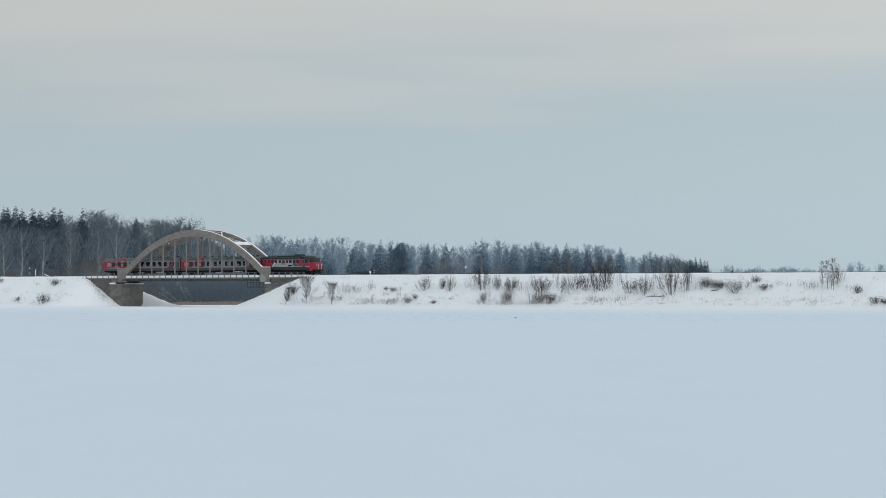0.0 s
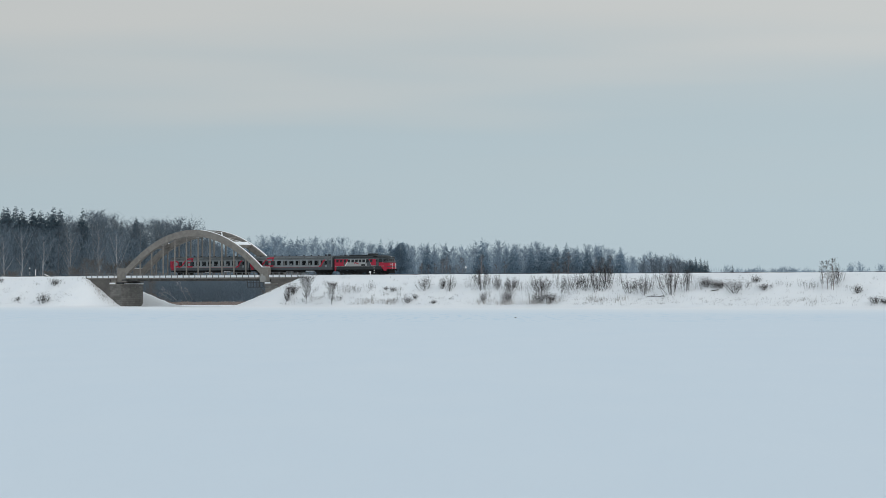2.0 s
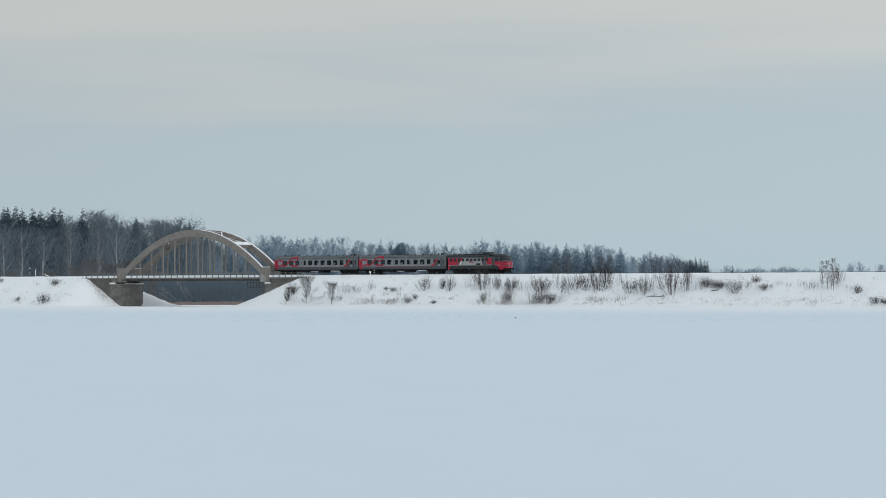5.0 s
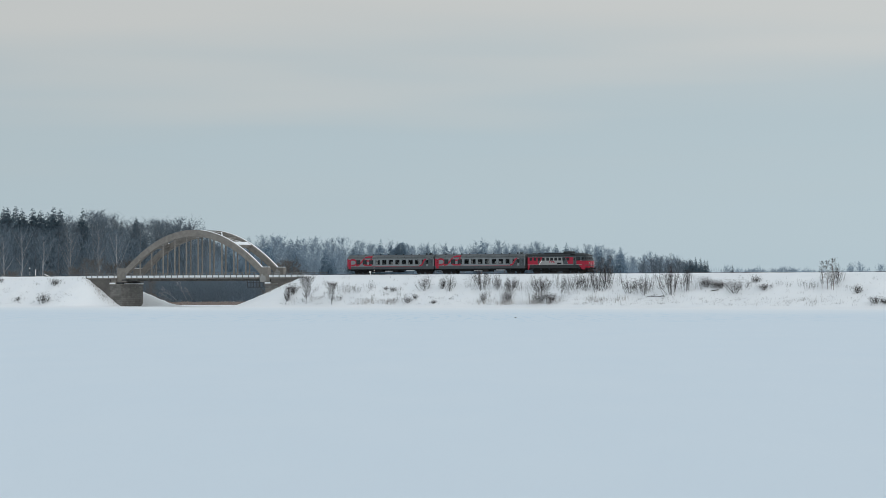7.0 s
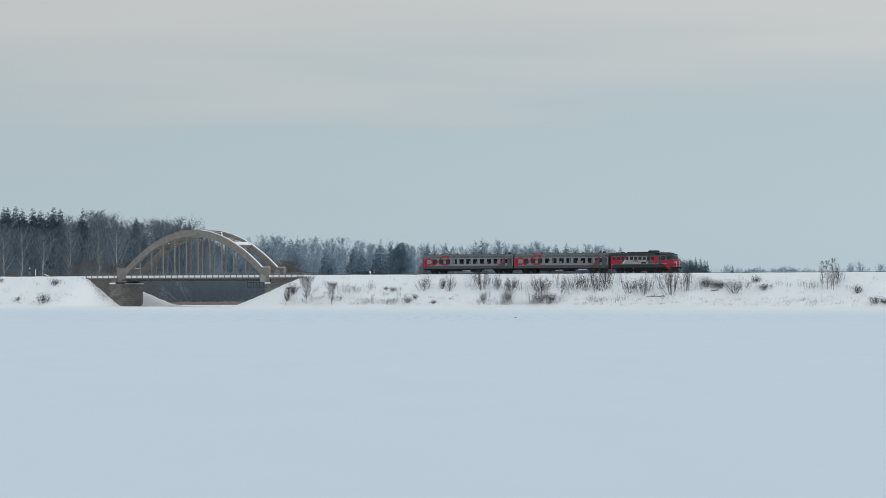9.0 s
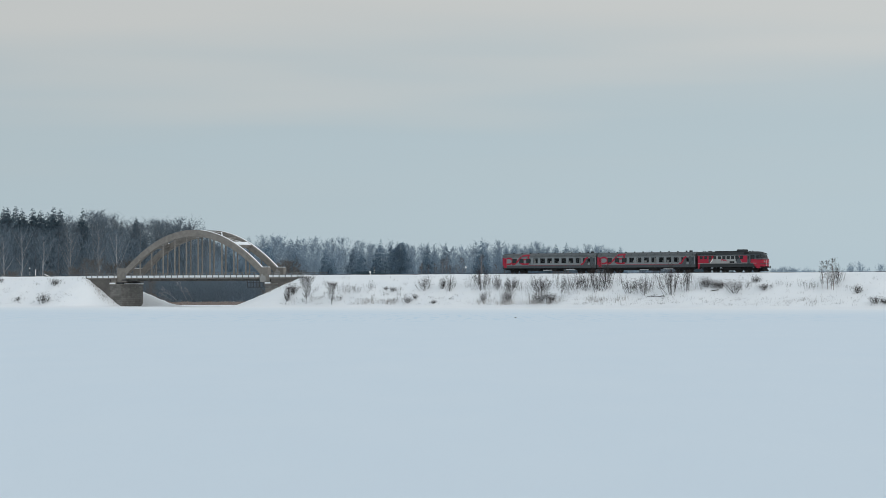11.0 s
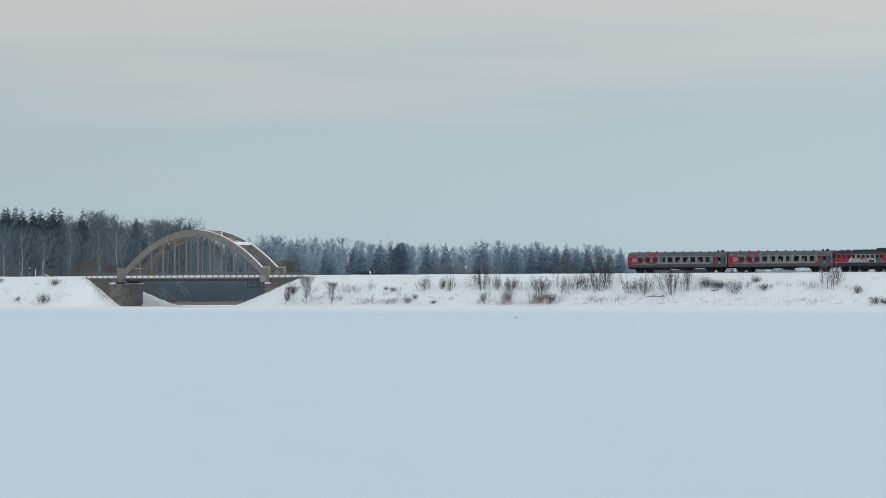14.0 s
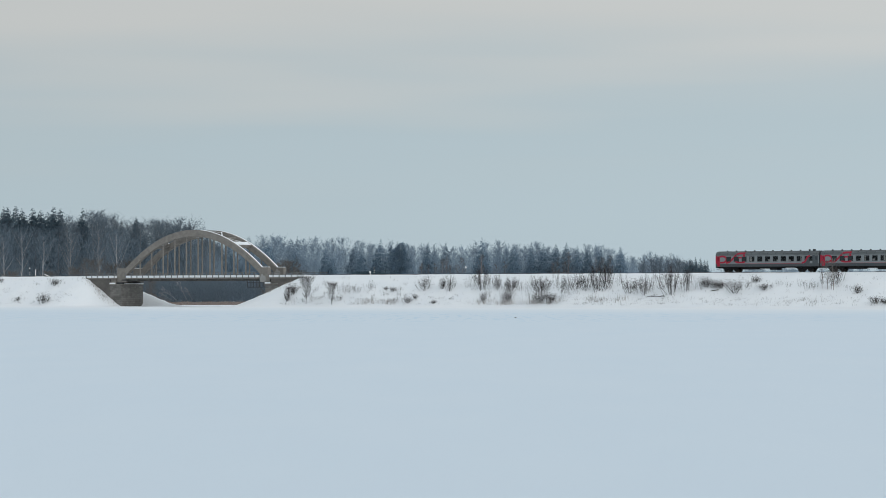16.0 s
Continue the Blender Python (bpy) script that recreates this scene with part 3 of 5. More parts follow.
def stroke(bm, points, width, y, depth=0.012):
    """A flat band of paint-thick plate along points in x-z."""
    pts = [Vector((x, 0, z)) for x, z in points]
    left, right = [], []
    for i, p in enumerate(pts):
        d = (pts[min(i + 1, len(pts) - 1)] - pts[max(i - 1, 0)]).normalized()
        nrm = Vector((-d.z, 0, d.x)) * width / 2
        left.append(p + nrm)
        right.append(p - nrm)
    for i in range(len(pts) - 1):
        quad = [left[i], left[i + 1], right[i + 1], right[i]]
        a = [bm.verts.new((v.x, y, v.z)) for v in quad]
        b = [bm.verts.new((v.x, y - depth, v.z)) for v in quad]
        for k in range(4):
            bm.faces.new((a[k], a[(k + 1) % 4], b[(k + 1) % 4], b[k]))
        bm.faces.new(b)
    bmesh.ops.recalc_face_normals(bm, faces=bm.faces)


def arc(cx, cz, rx, rz, a0, a1, n=12):
    return [(cx + rx * math.cos(radians(a0 + (a1 - a0) * k / n)), cz + rz * math.sin(radians(a0 + (a1 - a0) * k / n))) for k in range(n + 1)]


def slab(outline, y, depth=0.010):
    return prism(bmesh.new(), outline, y - depth, y)


COACH_WINDOWS = [2.95 + 1.80 * k for k in range(11)]


def make_coach(label, curtain_seed):
    car = empty("passenger_coach", TRACK, label, "railway coach", "coaches of the train")
    x0, x1, yb = 0.42, 24.12, 1.53
    holes = [(x, x + 1.05, 2.22, 3.16) for x in COACH_WINDOWS]
    small = [(22.1, 22.6, 2.3, 3.1)]
    doors = [(0.75, 1.45, 1.2, 3.3), (23.2, 23.9, 1.2, 3.3)]
    for y, out in ((-yb, -1), (yb - 0.06, 1)):
        bm = bmesh.new()
        side_panel(bm, x0, x1, 1.72, 3.42, y, 0.06, [h for h in holes + small] + [(d[0], d[1], 1.72, 3.3) for d in doors])
        part("side_wall", bm, M["grey"], car)
        bm = bmesh.new()
        side_panel(bm, x0, x1, 1.12, 1.72, y, 0.06, [(d[0], d[1], 1.2, 1.72) for d in doors])
        for k in range(3):  # pressed ribs
            face = y if out < 0 else y + 0.06
            box(bm, 1.5, 23.1, face - 0.02, face + 0.02, 1.22 + 0.15 * k, 1.27 + 0.15 * k)
        part("lower_wall", bm, M["grey_dark"], car, "dark grey ribbed lower wall")
    # Roof shell.
    bm = bmesh.new()
    prof = [(-yb - 0.02, 3.42), (-yb, 3.58), (-1.38, 3.85), (-1.05, 4.1), (-0.55, 4.27), (0, 4.33), (0.55, 4.27), (1.05, 4.1), (1.38, 3.85), (yb, 3.58), (yb + 0.02, 3.42)]
    a = [bm.verts.new((x0, y, z)) for y, z in prof]
    b = [bm.verts.new((x1, y, z)) for y, z in prof]
    for i in range(len(prof) - 1):
        bm.faces.new((a[i], b[i], b[i + 1], a[i + 1])).smooth = True
    bm.faces.new(a)
    bm.faces.new(b)
    bm.faces.new((a[0], a[-1], b[-1], b[0]))
    bmesh.ops.recalc_face_normals(bm, faces=bm.faces)
    for sign in (-1, 1):  # pale cantrail
        rail_bm = bmesh.new()
        edge = [(sign * (y - 0.012), z + 0.008) for y, z in prof[:4]]
        for (ya, za), (yc, zc) in zip(edge, edge[1:]):
            rail_bm.faces.new([rail_bm.verts.new(p) for p in ((x0 + 0.1, ya, za), (x1 - 0.1, ya, za), (x1 - 0.1, yc, zc), (x0 + 0.1, yc, zc))])
        bmesh.ops.solidify(rail_bm, geom=rail_bm.faces[:], thickness=0.008)
        part("cantrail", rail_bm, M["grey"], car, "pale grey painted roof edge")
    for k in range(13):  # seams
        x = x0 + 0.9 + 1.85 * k
        for (ya, za), (yc, zc) in zip(prof, prof[1:]):
            beam(bm, (x, ya, za + 0.012), (x, yc, zc + 0.012), 0.06, 0.02)
    roof = part("roof", bm, M["roof"], car, "sooty grey curved roof")
    for k in range(10):
        x = 2.6 + 2.1 * k
        bm = rod(bmesh.new(), (x, -0.35, 4.25), (x, -0.35, 4.44), 0.16, 0.16, 10)
        rod(bm, (x, -0.35, 4.42), (x, -0.35, 4.5), 0.24, 0.1, 10)
        part("roof_vent", bm, M["roof_dark"], roof)
    part("heater_flue", boxes((22.2, 22.7, -0.5, 0.1, 4.2, 4.62), (21.2, 21.5, -0.3, 0.0, 4.2, 4.6), bevel=0.04), M["roof_dark"], roof)
    # Ends with gangway bellows.
    for x, o in ((x0, -1), (x1, 1)):
        part("end_wall", boxes((min(x, x + 0.06 * -o), max(x, x + 0.06 * -o), -yb + 0.06, yb - 0.06, 1.12, 3.42)), M["grey_dark"], car)
        xa, xb = sorted((x, x + o * 0.3))
        part("gangway", boxes((xa, xb, -0.75, 0.75, 1.15, 3.5), bevel=0.05), M["under"], car, "black rubber gangway")
    part("coupler", boxes((0.0, 0.4, -0.18, 0.18, 0.85, 1.15), (24.2, 24.54, -0.18, 0.18, 0.85, 1.15), bevel=0.03), M["under"], car)
    # Floor and far inner partition.
    part("floor", boxes((x0, x1, -yb + 0.061, yb - 0.061, 1.06, 1.14)), M["under"], car)
    part("inner_partition", boxes((x0 + 0.2, x1 - 0.2, 0.55, 0.6, 1.14, 3.42)), M["grey_dark"], car)
    # Windows on both sides.
    rng = random.Random(curtain_seed)
    for y in (-yb, yb):
        o = -1 if y < 0 else 1
        for h in holes + small:
            bm = bmesh.new()
            ring(bm, h[0], h[1], h[2], h[3], y - 0.02, y + 0.02, 0.05)
            w = part("window", bm, M["under"], car)
            inset = -0.04 if h[0] < 8.0 else 0.05
            part("pane", boxes((h[0], h[1], y - o * inset - 0.005, y - o * inset + 0.005, h[2], h[3])), M["dark_glass"] if inset < 0 else M["glass"], w, "dark reflecting window glass")
            # curtains, which also stand in for pale snow reflections in the panes
            if h[1] - h[0] > 0.8 and rng.random() < 0.9 and y < 0:
                wide = rng.uniform(0.2, 0.55)
                high = rng.choice((0.94, 0.45, 0.35))
                xa = h[0] + (0 if rng.random() < 0.4 else 1.05 - wide)
                part("curtain", boxes((xa, xa + wide, y + 0.10, y + 0.13, h[2], h[2] + high)), M["curtain"], w, "white curtain")
            part("window_bar", boxes((h[0], h[1], y - 0.022, y + 0.015, h[3] - 0.3, h[3] - 0.26)), M["under"], w)
        for i, d in enumerate(doors):
            bm = boxes((d[0] + 0.01, d[1] - 0.01, y - 0.03, y + 0.02, d[2] + 0.01, d[3] - 0.01), bevel=0.01)
            door = part("door", bm, M["red"] if i == 0 else M["grey_dark"], car, "red entrance door" if i == 0 else "dark grey entrance door")
            part("pane", boxes((d[0] + 0.17, d[1] - 0.17, y - 0.036, y + 0.03, 2.35, 3.1)), M["glass"], door)
            part("step", boxes((d[0], d[1], y - 0.05, y + 0.25, 0.55, 0.6), (d[0], d[1], y - 0.02, y + 0.25, 0.85, 0.9)), M["under"], car)
    # Painted shapes: red corner, looping red bands, dark grey end panel with a red edge.
    for y, flip in ((-yb, 0), (yb + 0.012, 0)):
        part("red_corner", slab([(x0, 1.74), (0.74, 1.74), (0.74, 3.40), (x0, 3.40)], y), M["red"], car)
        part("end_panel", slab([(20.75, 1.72), (22.05, 3.40), (22.09, 3.40), (22.09, 1.72)], y, 0.006), M["grey_dark"], car)
        part("end_panel", slab([(22.65, 1.72), (22.65, 3.40), (23.19, 3.40), (23.19, 1.72)], y, 0.006), M["grey_dark"], car)
        bm = bmesh.new()
        yy = y - 0.012 if y < 0 else y + 0.012
        stroke(bm, [(1.45, 3.22), (2.0, 3.28)] + arc(2.0, 2.64, 0.85, 0.64, 90, -90) + [(1.5, 2.0)], 0.36, yy)
        stroke(bm, [(2.75, 1.95), (3.4, 2.05), (4.1, 2.65), (4.75, 3.3), (5.2, 3.74), (5.65, 3.86), (6.8, 3.88)], 0.38, yy - 0.003)
        stroke(bm, [(6.62, 4.05), (6.62, 1.95)], 0.4, yy - 0.006)
        stroke(bm, [(6.6, 2.0), (5.4, 2.0)] + arc(5.4, 2.5, 0.72, 0.5, -90, -270) + [(6.6, 3.0)], 0.34, yy - 0.009)
        bmesh.ops.subdivide_edges(bm, edges=[e for e in bm.edges if abs(e.verts[0].co.z - e.verts[1].co.z) > 0.1], cuts=6)
        for v in bm.verts:  # the paint follows the roof's curve
            lean_in = float(np.interp(v.co.z, [3.56, 3.85, 4.12], [-0.01, 0.115, 0.44]))
            v.co.y += lean_in if v.co.y < 0 else -lean_in
            v.co.x = 1.45 + (v.co.x - 1.45) * 1.09
        part("red_band", bm, M["red"], car, "looping red painted band")
        bm = bmesh.new()
        stroke(bm, [(20.3, 1.85), (20.9, 1.98), (21.25, 2.5), (21.6, 3.1), (22.1, 3.3)], 0.34, yy)
        part("red_band", bm, M["red"], car, "slanting red painted band")
        part("red_stripe", slab([(7.2, 1.71), (20.3, 1.71), (20.3, 1.765), (7.2, 1.765)], yy, 0.008), M["red"], car, "thin red painted stripe")
    # Underframe gear.
    for r in ((6.6, 9.9, -1.3, 1.3, 0.55, 1.05), (10.6, 12.0, -1.25, 1.25, 0.75, 1.05), (12.9, 14.3, -1.3, 1.3, 0.45, 1.05), (15.0, 16.2, -1.2, 1.2, 0.8, 1.05)):
        part("equipment_box", boxes(r, bevel=0.05), M["under"], car)
    part("sole_bar", boxes((x0, x1, -1.42, -1.3, 0.92, 1.1), (x0, x1, 1.3, 1.42, 0.92, 1.1), (x0, x1, -0.2, 0.2, 0.8, 1.05)), M["under"], car)
    part("snow_crust", boxes((16.4, 18.4, -1.2, -0.6, 0.72, 0.9), (10.5, 12.4, -1.0, -0.4, 0.6, 0.76), bevel=0.04), M["snow"], car, "snow crusted under the floor")
    sets = []
    for x in (3.77, 20.77):
        sets += [(w, 0.475) for w in bogie(car, x, (-1.2, 1.2), 0.475, 3.6)]
    return car, sets


def make_loco():
    loco = empty("diesel_locomotive", TRACK, "red and grey diesel locomotive with dark roof and one cab", "locomotive")
    yb = 1.47
    # Body side from the rear end to the cab; windows along the engine room.
    holes = [(0.95 + 1.06 * k, 1.5 + 1.06 * k, 2.78, 3.3) for k in range(4)] + [(5.2 + 1.02 * k, 5.85 + 1.02 * k, 2.78, 3.3) for k in range(6)]
    cab_hole = (12.8, 13.6, 2.75, 3.45)
    for y in (-yb, yb - 0.05):
        bm = bmesh.new()
        side_panel(bm, 0.45, 14.05, 1.75, 3.65, y, 0.05, holes + [cab_hole])
        part("side_wall", bm, M["grey_pale"], loco)
        f = y if y < 0 else y + 0.06
        # red ends with slanted edges, which stand behind the window surrounds
        for pts in ([(0.45, 1.9), (3.2, 1.9), (4.3, 3.42), (0.45, 3.42)], [(9.95, 3.42), (10.75, 2.0), (11.98, 2.0), (11.98, 3.42)], [(12.78, 1.9), (14.05, 1.9), (14.05, 2.70), (12.78, 2.70)], [(13.3, 1.815), (14.9, 1.815), (14.9, 0.8), (14.2, 0.8)], [(0.45, 1.815), (0.95, 1.815), (0.8, 0.8), (0.45, 0.8)]):
            part("red_panel", slab(pts, f - 0.002, 0.008), M["red"], loco)
        for pts in ([(0.45, 3.424), (14.05, 3.424), (14.05, 3.64), (0.45, 3.64)], [(9.35, 1.9), (10.72, 1.9), (9.91, 3.42), (9.35, 3.42)], [(10.76, 1.9), (11.98, 1.9), (11.98, 1.97), (10.76, 1.97)], [(12.6, 1.9), (12.76, 1.9), (12.76, 3.42), (12.6, 3.42)], [(13.62, 2.745), (14.05, 2.745), (14.05, 3.42), (13.62, 3.42)]):
            part("dark_panel", slab(pts, f - 0.002, 0.008), M["grey_dark"], loco)
        part("white_band", slab([(3.22, 1.9), (3.44, 1.9), (4.12, 2.75), (3.92, 2.75)], f - 0.014, 0.006), M["white"], loco)
        part("white_band", slab([(9.0, 3.40), (9.16, 3.40), (9.5, 1.92), (9.34, 1.92)], f - 0.018, 0.006), M["grey_pale"], loco)
        part("side_door", boxes((2.95, 3.4, f - 0.02, f + 0.01, 2.0, 3.36), bevel=0.01), M["grey_dark"], loco, "dark grey side door")
        for xa, xb, za in ((0.75, 1.15, 0.72), (7.2, 7.7, 0.5), (13.0, 13.4, 0.72)):
            part("sand_box", boxes((xa, xb, f - 0.01, f + 0.02, za, 1.1), bevel=0.01), M["under"], loco)
        bm = bmesh.new()
        for a, b in (((6.8, 2.2), (6.8, 2.55)), ((6.73, 2.55), (7.15, 2.55)), ((7.2, 2.2), (7.2, 2.55)), ((7.3, 2.4), (7.7, 2.4)), ((7.75, 2.2), (7.75, 2.55)), ((7.75, 2.25), (8.05, 2.25))):
            stroke(bm, [(a[0] - 0.75, a[1] + 0.1), (b[0] - 0.75, b[1] + 0.1)], 0.15, f - 0.016)
        part("red_emblem", bm, M["red"], loco, "small red emblem")
        part("lower_band", slab([(0.97, 1.1), (13.72, 1.1), (13.28, 1.815), (0.97, 1.815)], f - 0.001, 0.04), M["roof_dark"], loco)
        for h in holes + [cab_hole]:
            bm = bmesh.new()
            ring(bm, h[0], h[1], h[2], h[3], f - 0.035, f + 0.01, 0.05)
            w = part("window", bm, M["under"], loco)
            part("pane", boxes((h[0], h[1], f - (0.030 if y < 0 else -0.012), f - (0.012 if y < 0 else -0.030), h[2], h[3])), M["dark_glass"], w)
        door = part("cab_door", boxes((12.0, 12.58, f - 0.03, f + 0.03, 1.8, 3.5), bevel=0.015), M["grey_dark"], loco, "dark grey cab door")
        part("pane", boxes((12.05, 12.4, f - 0.036, f + 0.036, 2.75, 3.3)), M["dark_glass"], door)
        part("handrail", rod(rod(bmesh.new(), (12.25, f - 0.08, 1.5), (12.25, f - 0.08, 2.7), 0.014), (12.7, f - 0.08, 1.5), (12.7, f - 0.08, 2.7), 0.022), M["under"], loco)
        part("grille", boxes((9.12, 9.5, f - 0.02, f + 0.01, 2.3, 3.36), (7.9, 9.0, f - 0.02, f + 0.01, 1.93, 2.28)), M["under"], loco, "dark ventilation grille")
    part("engine_room_wall", boxes((0.5, 12.15, 0.3, 0.36, 1.75, 3.65)), M["under"], loco)
    part("rear_wall", boxes((0.40, 0.45, -yb, yb, 1.3, 3.65)), M["red"], loco)
    part("rear_gangway", boxes((0.05, 0.40, -0.7, 0.7, 1.3, 3.4), bevel=0.05), M["under"], loco)
    # Roof.
    bm = bmesh.new()
    prof = [(-yb - 0.02, 3.65), (-1.4, 3.85), (-1.15, 4.08), (-0.6, 4.25), (0, 4.3), (0.6, 4.25), (1.15, 4.08), (1.4, 3.85), (yb + 0.02, 3.65)]
    ends = [(0.4, 1.0), (13.7, 1.0), (14.5, 0.86), (15.0, 0.6), (15.26, 0.2)]
    rings = []
    for x, k in ends:
        rings.append([bm.verts.new((x, y * (0.94 + 0.06 * k if k < 1 else 1), 3.65 + (z - 3.65) * k)) for y, z in prof])
    for p, q in zip(rings, rings[1:]):
        for i in range(len(prof) - 1):
            bm.faces.new((p[i], q[i], q[i + 1], p[i + 1])).smooth = True
        bm.faces.new((p[0], p[-1], q[-1], q[0]))
    bm.faces.new(rings[0])
    bm.faces.new(rings[-1])
    bmesh.ops.recalc_face_normals(bm, faces=bm.faces)
    roof = part("roof", bm, M["roof_dark"], loco, "black curved roof")
    part("roof_hatch", boxes((4.1, 9.1, -0.95, 0.95, 4.1, 4.42), bevel=0.08), M["roof_dark"], roof)
    part("cooling_fan_housing", boxes((9.1, 11.1, -0.8, 0.8, 4.1, 4.72), bevel=0.15), M["roof_dark"], roof)
    part("exhaust_stack", boxes((2.2, 2.9, -0.3, 0.3, 4.2, 4.45), bevel=0.05), M["roof_dark"], roof)
    for x in (1.0, 1.4, 11.85, 12.45):
        part("roof_vent", rod(bmesh.new(), (x, 0, 4.2), (x, 0, 4.42), 0.14), M["roof_dark"], roof)
    for y0, y1 in ((-1.42, -1.0), (1.0, 1.42)):
        part("roof_shutter", boxes((11.2, 12.25, y0, y1, 3.74, 4.1), bevel=0.03), M["under"], roof, "black slatted roof shutter")
    # Cab front: rounded nose below, raked windscreen above.
    bm = bmesh.new()
    def section(z):
        return [(14.05, -yb), (15.15, -yb * 0.985), (15.55, -yb * 0.86), (15.72, -0.7), (15.77, 0), (15.72, 0.7), (15.55, yb * 0.86), (15.15, yb * 0.985), (14.05, yb)]
    levels = [(1.05, -0.04), (1.8, 0.06), (2.72, 0.0), (2.82, -0.18), (3.62, -0.5)]
    def rows_at(z, outline):
        d = float(np.interp(z, [a for a, b in levels], [b for a, b in levels]))
        return [Vector((x + (d if x > 14.1 else 0), y, z)) for x, y in outline(z)]
    for name, cut, paint, text in (("cab_nose", levels[:3], "red", "rounded red cab nose"), ("cab_top", levels[2:], "grey_dark", "dark grey upper cab")):
        bm = bmesh.new()
        rows = [[bm.verts.new((x + (d if x > 14.1 else 0), y, z)) for x, y in section(z)] for z, d in cut]
        for p, q in zip(rows, rows[1:]):
            for i in range(len(p) - 1):
                bm.faces.new((p[i], p[i + 1], q[i + 1], q[i]))
        if name == "cab_nose":
            bm.faces.new(rows[0][::-1])
        else:
            bm.faces.new(rows[-1])
        bmesh.ops.recalc_face_normals(bm, faces=bm.faces)
        part(name, bm, M[paint], loco, text)
    low, high = rows_at(2.90, section), rows_at(3.52, section)
    for a in range(len(low) - 1):
        bm = bmesh.new()
        quad = [low[a].lerp(low[a + 1], 0.06), low[a].lerp(low[a + 1], 0.94), high[a].lerp(high[a + 1], 0.94), high[a].lerp(high[a + 1], 0.06)]
        out = (quad[1] - quad[0]).cross(quad[3] - quad[0]).normalized()
        front = [bm.verts.new(q + out * 0.02) for q in quad]
        back = [bm.verts.new(q - out * 0.01) for q in quad]
        bm.faces.new(front)
        for c in range(4):
            bm.faces.new((front[c], front[(c + 1) % 4], back[(c + 1) % 4], back[c]))
        bmesh.ops.recalc_face_normals(bm, faces=bm.faces)
        part("windscreen", bm, M["dark_glass"], loco, "dark cab windscreen pane")
    for y in (-0.62, 0.62):
        bm = bmesh.new()
        lx = 15.74
        rod(bm, (lx - 0.15, y * 1.5, 2.2), (lx + 0.04, y * 1.5, 2.2), 0.16, sides=14)
        part("headlight", bm, M["lamp_glass"], loco)
    for za, zb, paint, name, text in ((1.62, 1.80, "grey_dark", "nose_band", "dark grey band round the nose"), (2.58, 2.70, "grey_dark", "sill_band", "dark sill under the windscreen"), (1.06, 1.16, "under", "skirt_edge", "black lower edge of the nose")):
        bm = bmesh.new()
        lower, upper = rows_at(za, section), rows_at(zb, section)
        grown = [[bm.verts.new((v.x + 0.014, v.y * 1.009, v.z)) for v in row] for row in (lower, upper)]
        for i in range(len(lower) - 1):
            bm.faces.new((grown[0][i], grown[0][i + 1], grown[1][i + 1], grown[1][i]))
        bmesh.ops.solidify(bm, geom=bm.faces[:], thickness=0.012)
        bmesh.ops.recalc_face_normals(bm, faces=bm.faces)
        part(name, bm, M[paint], loco, text)
    for y in (-0.95, 0.95):
        part("buffer", rod(rod(bmesh.new(), (15.4, y, 1.04), (15.95, y, 1.04), 0.11, sides=12), (15.95, y, 1.04), (16.03, y, 1.04), 0.24, sides=16), M["under"], loco, "black round buffer")
        part("nose_handrail", rod(rod(bmesh.new(), (15.78, y * 0.6, 1.9), (15.9, y * 0.6, 1.9), 0.02, sides=6), (15.9, y * 0.6, 1.2), (15.9, y * 0.6, 2.5), 0.022, sides=6), M["white"], loco, "pale handrail")
        part("cab_mirror", boxes((14.2, 14.26, y * 1.68 - 0.08, y * 1.68 + 0.08, 2.8, 3.2), bevel=0.02), M["under"], loco)
    part("wiper", beam(beam(bmesh.new(), (15.62, -0.35, 2.86), (15.42, -0.6, 3.35), 0.03), (15.62, 0.35, 2.86), (15.42, 0.6, 3.35), 0.03), M["under"], loco)
    part("top_headlight", rod(bmesh.new(), (14.8, 0, 3.9), (15.2, 0, 3.9), 0.17, sides=14), M["lamp_glass"], loco)
    part("bumper_band", boxes((14.35, 15.65, -1.05, 1.05, 1.0, 1.32), bevel=0.08), M["red"], loco)
    part("coupler", boxes((0.0, 0.5, -0.18, 0.18, 0.88, 1.2), (15.6, 16.1, -0.18, 0.18, 0.88, 1.2), bevel=0.03), M["under"], loco)
    part("snow_plough", prism(bmesh.new(), [(14.9, 0.2), (15.75, 0.2), (15.4, 0.6), (15.3, 0.98), (14.8, 0.98)], -1.0, 1.0), M["under"], loco)
    part("main_frame", boxes((0.4, 15.35, -1.4, 1.4, 1.0, 1.3), bevel=0.03), M["under"], loco)
    part("fuel_tank", boxes((6.5, 10.4, -1.35, 1.35, 0.4, 1.0), bevel=0.1), M["under"], loco)
    part("cab_steps", boxes((13.15, 13.75, -1.45, -1.2, 0.4, 0.46), (13.15, 13.75, -1.45, -1.2, 0.75, 0.81), (13.15, 13.21, -1.45, -1.2, 0.4, 1.2), (13.69, 13.75, -1.45, -1.2, 0.4, 1.2)), M["under"], loco)
    sets = []
    for x in (4.0, 11.4):
        sets += [(w, 0.525) for w in bogie(loco, x, (-2.1, 0, 2.1), 0.525, 5.6)]
    return loco, sets


COACH_1 = make_coach("grey passenger coach with red painted bands, last of the train", 4)
COACH_2 = make_coach("grey passenger coach with red painted bands behind the locomotive", 9)
LOCO = make_loco()


